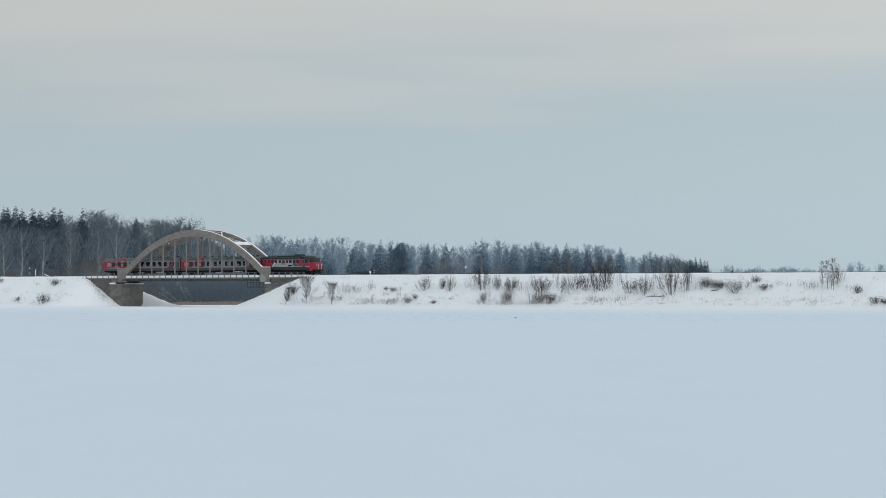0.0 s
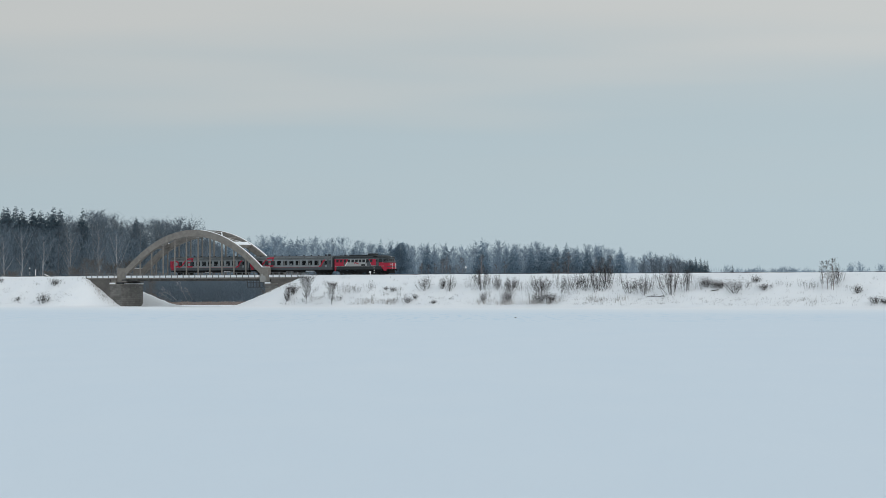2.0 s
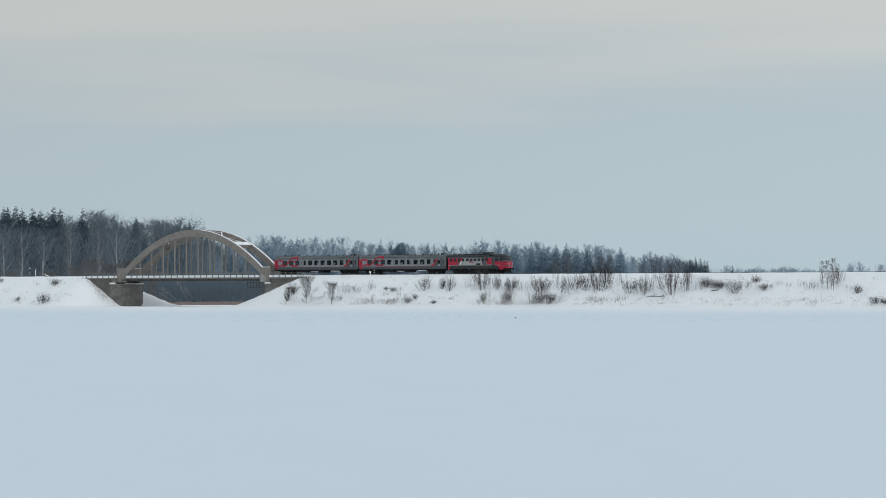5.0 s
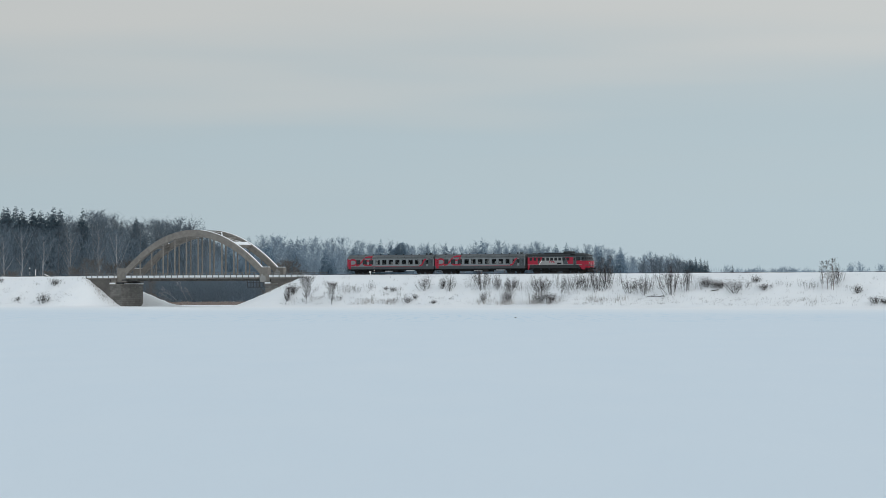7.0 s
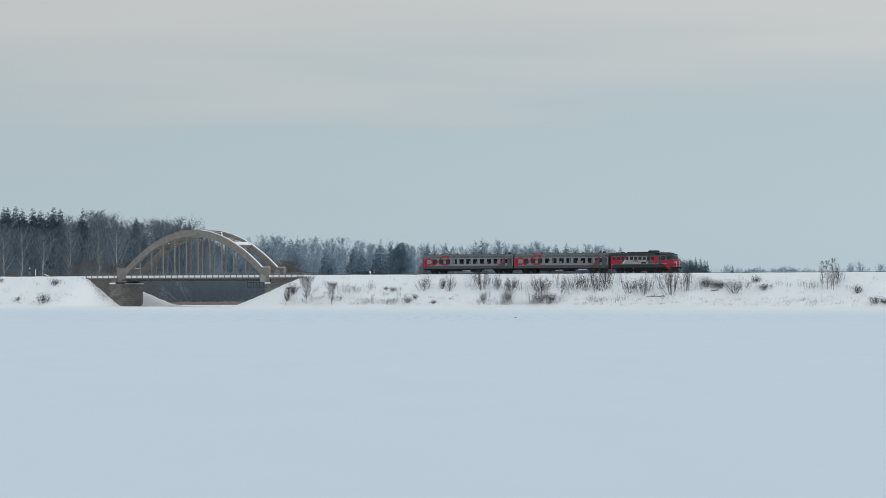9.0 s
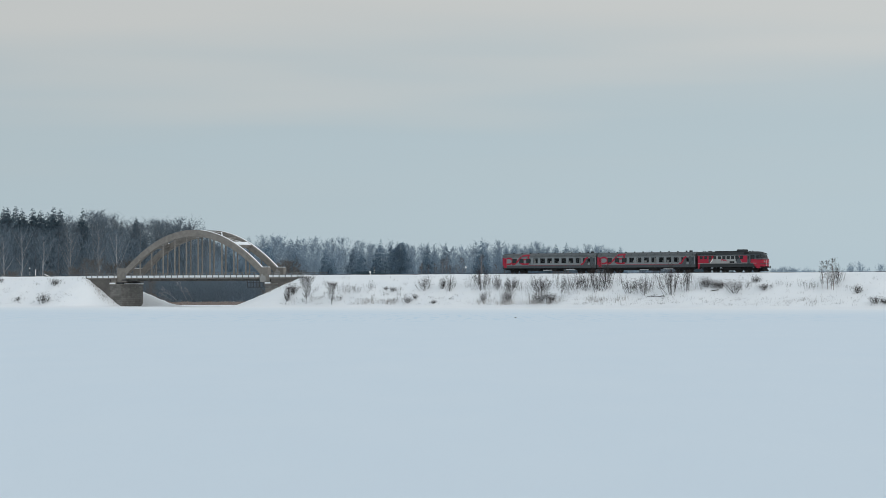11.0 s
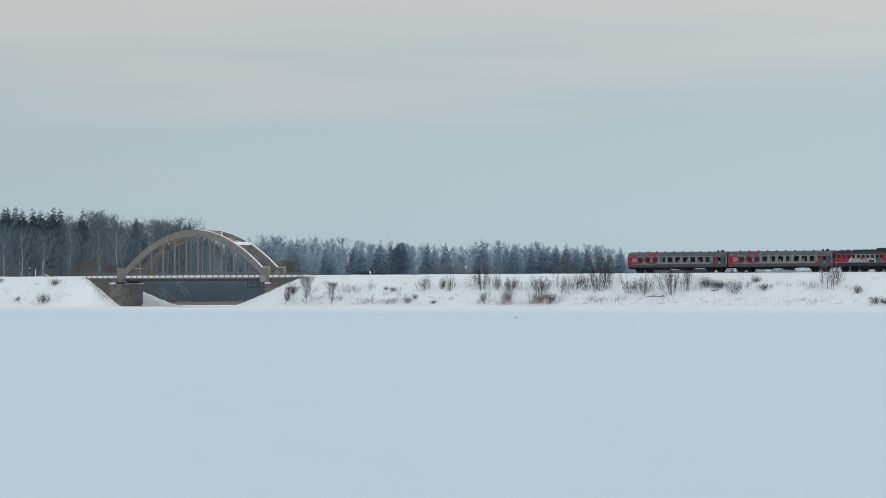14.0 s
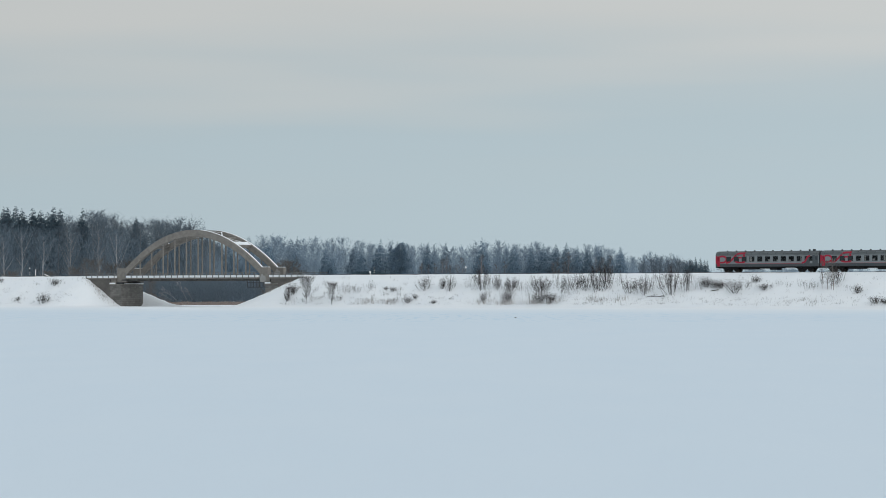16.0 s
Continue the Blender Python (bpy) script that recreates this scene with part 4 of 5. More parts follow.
# ---- trees ----
def tube(verts, faces, a, b, r0, r1, sides=4):
    """Adds a tapered limb of triangles."""
    a, b = np.array(a, float), np.array(b, float)
    d = b - a
    d /= np.linalg.norm(d) + 1e-9
    u = np.cross(d, (0.31, 0.77, 0.55))
    u /= np.linalg.norm(u)
    w = np.cross(d, u)
    n = len(verts)
    for c, r in ((a, r0), (b, r1)):
        for k in range(sides):
            t = 2 * math.pi * k / sides
            verts.append(c + r * (u * math.cos(t) + w * math.sin(t)))
    for k in range(sides):
        k2 = (k + 1) % sides
        faces += [(n + k, n + k2, n + sides + k2), (n + k, n + sides + k2, n + sides + k)]


def sliver(verts, faces, a, b, width, rng):
    """A twig: one long thin triangle."""
    a, b = np.array(a, float), np.array(b, float)
    side = np.cross(b - a, (rng.uniform(-1, 1), rng.uniform(-1, 1), rng.uniform(-1, 1)))
    side *= width / (np.linalg.norm(side) + 1e-9)
    n = len(verts)
    verts += [a - side / 2, a + side / 2, b]
    faces.append((n, n + 1, n + 2))


def bare_tree(seed, height, spread, first, limbs, twigs, twig_width, droop=0.0, stout=1.0):
    """Arrays for a leafless tree: (trunk and limbs), (twigs). Limbs rise steeply and end in a haze of fine twigs."""
    rng = random.Random(seed)
    tv, tf, cv, cf = [], [], [], []
    p, lean, r = np.zeros(3), np.array([rng.uniform(-.05, .05), rng.uniform(-.05, .05), 1.0]), height * 0.0088
    n = 8
    axis = [p]
    for k in range(n):
        q = p + lean * height * 0.95 / n + np.array([rng.uniform(-1, 1), rng.uniform(-1, 1), 0]) * height * 0.009 * stout
        r1 = height * 0.0088 * (1 - (k + 1) / (n + 0.4)) ** 0.8
        tube(tv, tf, p, q, r, r1, 5)
        p, r = q, r1
        axis.append(p)
    axis = np.array(axis)
    subs = 8
    per = max(1, round(twigs / limbs / subs))
    fine = height * 0.042 + 0.05
    for k in range(limbs):
        u = (k + rng.random()) / limbs
        t = first + (0.97 - first) * u
        f = t * n
        i = min(int(f), n - 1)
        a = axis[i] + (axis[i + 1] - axis[i]) * (f - i)
        turn = k * 2.4 + rng.uniform(-0.5, 0.5)
        reach = spread * height * (0.2 + 0.8 * math.sin(math.pi * (0.12 + 0.84 * u))) * rng.uniform(0.45, 1.15)
        rise = min(reach * rng.uniform(0.9, 2.1) * stout, (1.0 - t) * height + 0.03 * height)
        out = np.array([math.cos(turn), math.sin(turn), 0])
        mid = a + out * reach * 0.55 + np.array([0, 0, rise * 0.45])
        end = a + out * reach + np.array([0, 0, rise * (1 - 0.5 * droop)])
        r = height * (0.0034 if droop else 0.0026) * (1.2 - t) * stout
        tube(tv, tf, a, mid, r, r * 0.6, 3)
        tube(tv, tf, mid, end, r * 0.6, r * 0.15, 3)
        for j in range(subs):
            f = 0.15 + 0.85 * (j + rng.random()) / subs
            c = a + (mid - a) * f * 2 if f < 0.5 else mid + (end - mid) * (f - 0.5) * 2
            way = np.array([out[0] * 0.5 + rng.uniform(-1, 1), out[1] * 0.5 + rng.uniform(-1, 1), rng.uniform(0.1, 1.7) - droop])
            way *= (fine * 0.6 + reach * rng.uniform(0.25, 0.55)) / math.sqrt(way.dot(way))
            sliver(cv, cf, c, c + way, twig_width * 1.6, rng)
            for _ in range(per):
                g = c + way * rng.uniform(0.0, 1.05)
                w2 = np.array([rng.gauss(0, 0.5), rng.gauss(0, 0.5), rng.uniform(-0.15, 1.1) - droop]) * (fine * rng.uniform(0.45, 1.25))
                sliver(cv, cf, g, g + w2, twig_width, rng)
    return (tv, tf), (cv, cf)


def spruce_tree(seed, height, width, bare=0.04, layers=30, taper=0.76, sprays=9, spray=1.0):
    """Whorls of drooping boughs, each with a fringe of hanging sprays."""
    rng = random.Random(seed)
    tv, tf, cv, cf = [], [], [], []
    tube(tv, tf, (0, 0, 0), (0, 0, height * 0.5), height * 0.011, height * 0.007, 5)
    tube(tv, tf, (0, 0, height * 0.5), (0, 0, height), height * 0.007, 0.01, 5)
    for k in range(layers):
        t = bare + (0.98 - bare) * (k + rng.uniform(-0.3, 0.3)) / (layers - 1)
        t = min(max(t, bare), 0.995)
        z = height * t
        reach = width * (1 - t) ** taper * rng.uniform(0.82, 1.08) + 0.002 * height
        count = int(6 + 8 * (1 - t))
        for j in range(count):
            a = 2 * math.pi * (j + rng.random()) / count
            r = reach * rng.uniform(0.7, 1.1)
            out, side = np.array([math.cos(a), math.sin(a), 0]), np.array([-math.sin(a), math.cos(a), 0])
            root = np.array([0, 0, z + rng.uniform(-0.6, 0.6) * height / layers])
            tip = root + out * r + np.array([0, 0, -r * rng.uniform(0.15, 0.45)])
            w = 0.2 * r + 0.003 * height
            tube(tv, tf, root, tip, 0.003 * height * (1 - t) + 0.01, 0.01, 3)
            for _ in range(max(3, int(sprays * min(1.0, 0.25 + 1.3 * (1 - t))))):
                c = root + (tip - root) * rng.uniform(0.25, 1.0) ** 0.8 + side * w * rng.uniform(-1.2, 1.2)
                n = len(cv)
                h = (0.018 * height + 0.2 * r) * rng.uniform(0.5, 1.2) * spray * min(1.0, 0.5 + 3.0 * (1 - t))
                twist = side * math.cos(rng.uniform(-1, 1)) + out * rng.uniform(-0.7, 0.7)
                top = c + np.array([0, 0, 0.25 * h])
                cv += [top + twist * 0.4 * h, top - twist * 0.4 * h, c + np.array([0, 0, -0.8 * h]) + out * 0.15 * h]
                cf.append((n, n + 1, n + 2))
    return (tv, tf), (cv, cf)


def pine_tree(seed, height, width):
    rng = random.Random(seed)
    tv, tf, cv, cf = [], [], [], []
    tube(tv, tf, (0, 0, 0), (0, 0, height * 0.6), height * 0.011, height * 0.008, 5)
    tube(tv, tf, (0, 0, height * 0.6), (0.2, 0, height * 0.97), height * 0.008, 0.04, 5)
    for k in range(46):
        t = rng.uniform(0.42, 1.0)
        turn, r = rng.uniform(0, 6.28), width * (0.22 + 0.78 * math.sin(math.pi * min(1, 0.12 + (t - 0.42) * 1.45))) * rng.uniform(0.3, 1.0)
        c = np.array([r * math.cos(turn), r * math.sin(turn), height * t - 0.3])
        tube(tv, tf, (0, 0, height * (t - 0.06)), c, 0.06, 0.03, 3)
        size = rng.uniform(0.7, 1.3) * width * 0.36
        for _ in range(150):
            d = np.array([rng.gauss(0, 1), rng.gauss(0, 1), rng.gauss(0, 0.7)])
            p = c + d * size * 0.45
            w = np.array([rng.uniform(-1, 1), rng.uniform(-1, 1), rng.uniform(-0.5, 1)]) * size * 0.19
            u = np.array([rng.uniform(-1, 1), rng.uniform(-1, 1), rng.uniform(-1, 1)]) * size * 0.14
            n = len(cv)
            cv += [p - u, p + u, p + w]
            cf.append((n, n + 1, n + 2))
    return (tv, tf), (cv, cf)


def make_tree(name, arrays, bark, crown, label, category, group):
    tree = empty(name, pose(0, 0, -200), label, category, group)
    (tv, tf), (cv, cf) = arrays
    array_mesh("trunk", tv, tf, bark, tree)
    array_mesh("crown", cv, cf, crown, tree)
    return tree


PLACED = set()


def put(tree, x, y, z=0.0, size=1.0, turn=None):
    """Places the first of a kind, or a copy of it."""
    turn = random.uniform(0, 360) if turn is None else turn
    m = pose(x, y, z, 0, 0, turn) @ Matrix.Scale(size, 4)
    if tree.name in PLACED:
        made = copy_thing(tree, pose(x, y, z, 0, 0, turn))
        made.scale = (size, size, size)
        return made
    PLACED.add(tree.name)
    tree.matrix_basis = m
    return tree


def across(bearing, depth):
    """World x of a place at a distance north, for a bearing in units of 9.1 degrees east of north."""
    return bearing * depth * 0.16028


def ridge(knots, share):
    return float(np.interp(share, [k[0] for k in knots], [k[1] for k in knots]))


def thicket(name, rng, count, x_range, y_range, height_at, length, width, mat, label):
    """Undergrowth that nobody could count: upright twigs, thinning out upwards."""
    bearing = np.array([rng.uniform(*x_range) for _ in range(count)])
    depth = np.array([rng.uniform(*y_range) for _ in range(count)])
    tall = np.array([height_at(a) for a in bearing])
    u = np.array([rng.random() for _ in range(count)])
    z = tall * u ** 0.9 * np.array([rng.uniform(0.7, 1.0) for _ in range(count)])
    run = np.random.default_rng(3).uniform(0.5, 1.0, count) * length
    gen = np.random.default_rng(count)
    lean = gen.normal(0, 0.4, (count, 2))
    x = bearing * depth * 0.16028
    a = np.stack([x, depth, np.maximum(z - run * 0.5, -0.2)], 1)
    b = a + np.stack([lean[:, 0] * run, lean[:, 1] * run, run], 1)
    turn = gen.uniform(0, math.pi, count)
    side = np.stack([np.cos(turn), np.sin(turn), np.zeros(count)], 1) * (width * gen.uniform(0.5, 1.2, count))[:, None]
    verts = np.empty((count * 3, 3))
    verts[0::3], verts[1::3], verts[2::3] = a - side / 2, a + side / 2, b
    ob = array_mesh(name, verts, np.arange(count * 3).reshape(-1, 3), mat)
    return tagged(ob, label, "undergrowth", kind="stuff")


def forest():
    near, far = "trees of the near wood", "trees of the far wood"
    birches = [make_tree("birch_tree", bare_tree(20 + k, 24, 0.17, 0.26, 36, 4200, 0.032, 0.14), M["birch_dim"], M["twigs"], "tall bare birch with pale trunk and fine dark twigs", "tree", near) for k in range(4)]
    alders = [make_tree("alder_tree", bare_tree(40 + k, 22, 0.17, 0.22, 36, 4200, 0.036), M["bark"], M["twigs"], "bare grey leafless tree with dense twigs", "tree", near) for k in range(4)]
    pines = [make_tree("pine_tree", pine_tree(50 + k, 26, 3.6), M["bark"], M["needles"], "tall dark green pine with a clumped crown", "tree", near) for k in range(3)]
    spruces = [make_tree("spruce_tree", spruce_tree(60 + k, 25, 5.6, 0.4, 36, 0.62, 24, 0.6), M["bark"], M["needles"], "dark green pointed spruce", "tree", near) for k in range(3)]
    rng = random.Random(7)
    # Near wood: rises to the west, ends behind the bridge. Heights by bearing.
    tops = [(-1.3, 35.5), (-1.0, 34), (-0.88, 31), (-0.86, 29), (-0.82, 30), (-0.76, 32.5), (-0.7, 29), (-0.66, 28), (-0.6, 29), (-0.56, 28), (-0.5, 20), (-0.42, 15)]
    for row in range(6):
        depth = 955 + row * 13
        bearing = -1.26 + 0.03 * rng.random()
        while bearing < -0.5:
            d = depth + rng.uniform(-5, 5)
            h = ridge(tops, bearing) * rng.uniform(0.84, 1.06)
            firs = -1.3 < bearing < -0.855
            evergreen = row > 0 and rng.random() < (0.7 if firs else 0.1 if bearing < -0.64 else 0.0)
            kind = rng.choice(pines + spruces * 6) if evergreen else rng.choice(birches if rng.random() < 0.45 else alders)
            h *= 0.84 if firs and not evergreen else rng.uniform(0.88, 1.02) if evergreen else 1.0
            base = {"pine": 26, "spru": 25, "birc": 24, "alde": 22}[kind.name[:4]]
            put(kind, across(bearing, d), d, 0.0, h / base)
            bearing += rng.uniform(0.028, 0.05)
    # Crowns that stand above the rest.
    for bearing, h in ((-1.03, 35.5), (-0.992, 34), (-0.965, 34.4), (-0.951, 33.4), (-0.926, 33.8), (-0.908, 33), (-0.879, 34.2), (-0.864, 33.5), (-0.813, 33.5), (-0.692, 30.5)):
        put(rng.choice(spruces), across(bearing, 972), 972, 0.0, h / 25)
    for k in range(24):
        bearing = -1.03 + 0.175 * (k + rng.random()) / 24
        put(rng.choice(spruces), across(bearing, 992), 992 + rng.uniform(-6, 6), 0.0, rng.uniform(29.5, 33.0) / 25)
    for bearing, h in ((-0.84, 29.5), (-0.80, 31), (-0.78, 33), (-0.755, 32), (-0.735, 30), (-0.69, 29), (-0.645, 30), (-0.62, 29.5), (-0.595, 29), (-0.575, 28)):
        put(rng.choice(birches), across(bearing, 985), 985, 0.0, h / 24)
    # front scrub covers the trunks' feet in place of low haze
    thicket("undergrowth", rng, 70000, (-1.3, -0.5), (918, 938), lambda a: 12.0 + 2.5 * math.sin(a * 31) + 2 * math.sin(a * 77), 1.4, 0.045, M["scrub"], "grey leafless scrub along the wood's edge, standing in for low haze")
    # Pale birches standing out at the edge, and willows beside the track.
    edge = [make_tree("edge_birch", bare_tree(25 + k, 24, 0.17, 0.34, 14, 2400, 0.032, 0.2, 1.35), M["birch"], M["twigs"], "tall bare birch with pale forking limbs at the wood's edge", "tree", near) for k in range(3)]
    for bearing, h in ((-0.948, 26), (-0.905, 24), (-0.775, 29), (-0.738, 25), (-0.99, 24), (-0.84, 25)):
        put(rng.choice(edge), across(bearing, 911), 911, 0.0, h / 24.6)
    willows = [make_tree("willow_tree", bare_tree(45 + k, 10, 0.36, 0.05, 44, 4200, 0.045), M["willow"], M["willow"], "low rounded brown willow thicket without leaves", "tree", "willows") for k in range(2)]
    for bearing, d, h in ((-0.83, 860, 11), (-0.79, 850, 13.5), (-0.75, 860, 12), (-0.71, 850, 13), (-0.66, 870, 11), (-0.372, 880, 13), (-0.348, 885, 13.5), (-0.325, 890, 10.5), (-0.40, 890, 11), (-0.155, 900, 9), (-0.03, 900, 8.5), (-0.89, 870, 10), (-0.97, 870, 10)):
        put(rng.choice(willows), across(bearing, d), d, 0.0, h / 10)
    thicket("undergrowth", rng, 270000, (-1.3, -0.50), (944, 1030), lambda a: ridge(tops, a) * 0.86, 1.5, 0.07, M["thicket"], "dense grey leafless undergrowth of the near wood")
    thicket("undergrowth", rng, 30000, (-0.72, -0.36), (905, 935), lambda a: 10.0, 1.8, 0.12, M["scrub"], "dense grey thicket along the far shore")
    # Far wood: distance haze is put into the blue-grey base colours.
    fb = [make_tree("frosted_birch", bare_tree(70 + k, 24, 0.13, 0.28, 28, 2000, 0.055, 0.1), M["hazed_twigs"], M["hazed_twigs"], "tall bare birch in the far wood, tinted blue-grey for haze", "tree", far) for k in range(3)]
    fa = [make_tree("frosted_alder", bare_tree(80 + k, 22, 0.16, 0.2, 28, 1700, 0.06), M["hazed_twigs"], M["hazed_twigs"], "bare leafless tree, tinted blue-grey for haze", "tree", far) for k in range(3)]
    fs = [make_tree("frosted_spruce", spruce_tree(90 + k, 25, 7.0, layers=38, taper=0.68, sprays=14, spray=0.72), M["hazed_needles"], M["hazed_needles"], "spruce in the far wood, tinted blue-grey for haze", "tree", far) for k in range(3)]
    fp = [make_tree("frosted_pine", pine_tree(95 + k, 26, 4.2), M["hazed_needles"], M["hazed_needles"], "pine in the far wood, tinted blue-grey for haze", "tree", far) for k in range(2)]
    tops = [(-0.62, 30), (-0.35, 31.5), (-0.2, 30), (-0.08, 28), (0.02, 27), (0.09, 29), (0.2, 28.5), (0.3, 27.5), (0.4, 26), (0.44, 23.5), (0.52, 23), (0.56, 20), (0.6, 16)]
    for row in range(4):
        depth = 1370 + row * 24
        bearing = -0.62 + 0.03 * rng.random()
        while bearing < 0.57:
            d = depth + rng.uniform(-9, 9)
            h = ridge(tops, bearing) * rng.uniform(0.88, 1.08)
            roll = rng.random()
            green = 0.22 if bearing < 0.42 else 0.05
            if roll < green:
                kind, base = rng.choice(fs), 25.0
            else:
                kind, base = (rng.choice(fb), 24) if roll < green + 0.3 else (rng.choice(fa), 22)
            put(kind, across(bearing, d), d, 0.0, h / base)
            bearing += rng.uniform(0.018, 0.032)
    # Spruces and pines that stand out of the far wood: bearing and height.
    for bearing, h in ((-0.395, 30), (-0.335, 25), (-0.265, 26), (-0.25, 23), (-0.185, 27), (-0.15, 26), (-0.035, 28), (0.088, 31), (0.16, 28.5), (0.20, 25.5), (0.227, 28.5), (0.255, 28), (0.303, 27.5), (0.327, 26.5), (0.355, 27), (0.375, 25), (0.40, 27)):
        put(rng.choice(fs), across(bearing, 1345), 1345, 0.0, h / 25)
    for bearing, h in ((-0.093, 28.5), (-0.105, 26)):
        put(rng.choice(fp), across(bearing, 1348), 1348, 0.0, h / 26)
    thicket("undergrowth", rng, 200000, (-0.62, 0.60), (1350, 1460), lambda a: ridge(tops, a) * 0.9, 1.9, 0.11, M["hazed_thicket"], "dense undergrowth of the far wood, tinted blue-grey for haze")
    # added low scrub that veils the spruces' feet like pale haze
    thicket("undergrowth", rng, 70000, (-0.62, 0.58), (1322, 1342), lambda a: ridge(tops, a) * (0.42 + 0.08 * math.sin(a * 47)), 1.6, 0.1, M["hazed_thicket"], "blue-grey scrub added for haze at the far wood's foot")
    # Bare trees at the wood's eastern end.
    for k in range(16):
        bearing = 0.45 + 0.105 * k / 15
        put(rng.choice(alders), across(bearing, 1050), 1050 + rng.uniform(-15, 15), 0.0, (17.5 - 4.0 * abs(bearing - 0.5) / 0.06 * 0.5) / 22 * rng.uniform(0.85, 1.05))
    young = [make_tree("young_spruce", spruce_tree(65 + k, 13, 3.2, 0.02, 30), M["bark"], M["needles"], "young dark spruce in a dense clump", "tree", "clump of young spruces") for k in range(2)]
    # A clump of young spruces.
    for bearing, h in ((0.549, 12.6), (0.556, 13.4), (0.563, 13.0), (0.570, 13.8), (0.577, 13.6), (0.584, 12.6), (0.598, 13.2), (0.592, 11.8), (0.552, 11.5), (0.566, 12)):
        put(rng.choice(young), across(bearing, 800), 800 + rng.uniform(-6, 6), 0.0, h / 13)
    for k in range(16):
        put(rng.choice(young), across(0.546 + 0.042 * (k + rng.random()) / 16, 806), 806 + rng.uniform(-5, 5), 0.0, rng.uniform(11.4, 13.2) / 13)
    put(young[0], across(0.653, 900), 900, 0.0, 12.8 / 13)
    # Scattered trees, haze in their colour, and the low distant wood to the east.
    for bearing, h in ((0.625, 10), (0.632, 11), (0.641, 12.6), (0.646, 12), (0.66, 11.5), (0.67, 10)):
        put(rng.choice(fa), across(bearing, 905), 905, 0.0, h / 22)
    for k in range(44):
        bearing = 0.665 + 0.2 * k / 43 + rng.uniform(-0.004, 0.004)
        h = 16.2 + 2.2 * math.exp(-((bearing - 0.77) / 0.035) ** 2) + 1.2 * math.exp(-((bearing - 0.70) / 0.02) ** 2)
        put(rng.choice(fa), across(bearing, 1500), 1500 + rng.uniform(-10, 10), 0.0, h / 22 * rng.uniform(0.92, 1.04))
    for bearing, h in ((0.915, 14.0), (0.925, 13.6), (0.935, 14.6), (0.943, 13.0), (0.985, 13.2), (0.995, 14), (1.01, 14.2), (1.03, 13.5)):
        put(rng.choice(fa), across(bearing, 980), 980 + rng.uniform(-6, 6), 0.0, h / 22)
    thicket("distant_wood", rng, 24000, (0.5, 1.35), (2250, 2350), lambda a: 26.0 + 2.5 * math.sin(a * 37) * math.sin(a * 91), 4.0, 0.5, M["hazed_thicket"], "low distant line of bare woods on the horizon")
    # Slim reddish saplings beyond the track.
    slim = [make_tree("sapling", bare_tree(110 + k, 9, 0.09, 0.3, 18, 700, 0.016), M["sapling"], M["willow"], "slim bare sapling with reddish trunk", "tree", "saplings by the track") for k in range(3)]
    for bearing, h in ((-0.045, 11), (-0.035, 10.4), (-0.022, 11), (0.0, 12.4), (0.006, 12), (0.014, 10), (0.03, 9.8), (0.042, 11.5), (0.085, 12.6), (0.12, 10), (0.135, 11.5), (0.26, 12), (0.268, 11.6), (0.285, 12.5), (0.345, 12), (0.36, 12.4), (0.375, 12), (0.245, 10.5)):
        d = 640 - bearing * 60
        put(rng.choice(slim), across(bearing, d), d, 0.0, h / 9 * rng.uniform(0.92, 1.05))


forest()


# ---- shrubs, reeds and grass ----
def shrub_arrays(seed, stems, spread, boughs, r0, hold=0.5):
    """Arrays for a shrub one metre high and about one metre wide: thin forking stems, and boughs with fine twigs."""
    rng = random.Random(seed)
    sv, sf, tv, tf = [], [], [], []
    for k in range(stems):
        turn, share = k * 2.4 + rng.uniform(-0.5, 0.5), math.sqrt((k + rng.random()) / stems)
        out = spread * share * 0.5 * rng.uniform(0.75, 1.1)
        way_out = np.array([math.cos(turn), math.sin(turn), 0])
        base = way_out * out * hold * rng.random() + np.array([rng.uniform(-0.03, 0.03), rng.uniform(-0.03, 0.03), -0.06])
        tip = way_out * out + np.array([rng.uniform(-.08, .08), rng.uniform(-.08, .08), rng.uniform(0.5, 1.0) * (1 - 0.3 * share ** 2)])
        mid = base + (tip - base) * 0.5 + way_out * out * rng.uniform(-0.15, 0.22)
        thick = r0 * rng.uniform(0.6, 1.2)
        tube(sv, sf, base, mid, thick, thick * 0.65, 3)
        tube(sv, sf, mid, tip, thick * 0.65, thick * 0.2, 3)
        fork = mid + (tip - mid) * rng.uniform(0.5, 0.9) + np.array([rng.gauss(0, 0.1), rng.gauss(0, 0.1), 0.12])
        tube(sv, sf, base + (mid - base) * rng.uniform(0.5, 0.95), fork, thick * 0.6, thick * 0.2, 3)
        for j in range(boughs):
            f = 0.25 + 0.75 * (j + rng.random()) / boughs
            c = base + (mid - base) * f * 2 if f < 0.5 else mid + ((tip if j % 2 else fork) - mid) * (f - 0.5) * 2
            a = rng.uniform(0, 6.28)
            way = np.array([math.cos(a) * 0.7, math.sin(a) * 0.7, rng.uniform(0.3, 1.2)]) * rng.uniform(0.12, 0.28) * (1.15 - 0.5 * f)
            sliver(tv, tf, c, c + way, r0 * 0.9, rng)
            for _ in range(6):
                g = c + way * rng.uniform(0.15, 1.0)
                w2 = np.array([rng.gauss(0, 0.7), rng.gauss(0, 0.7), rng.uniform(0.0, 1.2)]) * rng.uniform(0.04, 0.13)
                sliver(tv, tf, g, g + w2, r0 * 0.6, rng)
    return (sv, sf), (tv, tf)


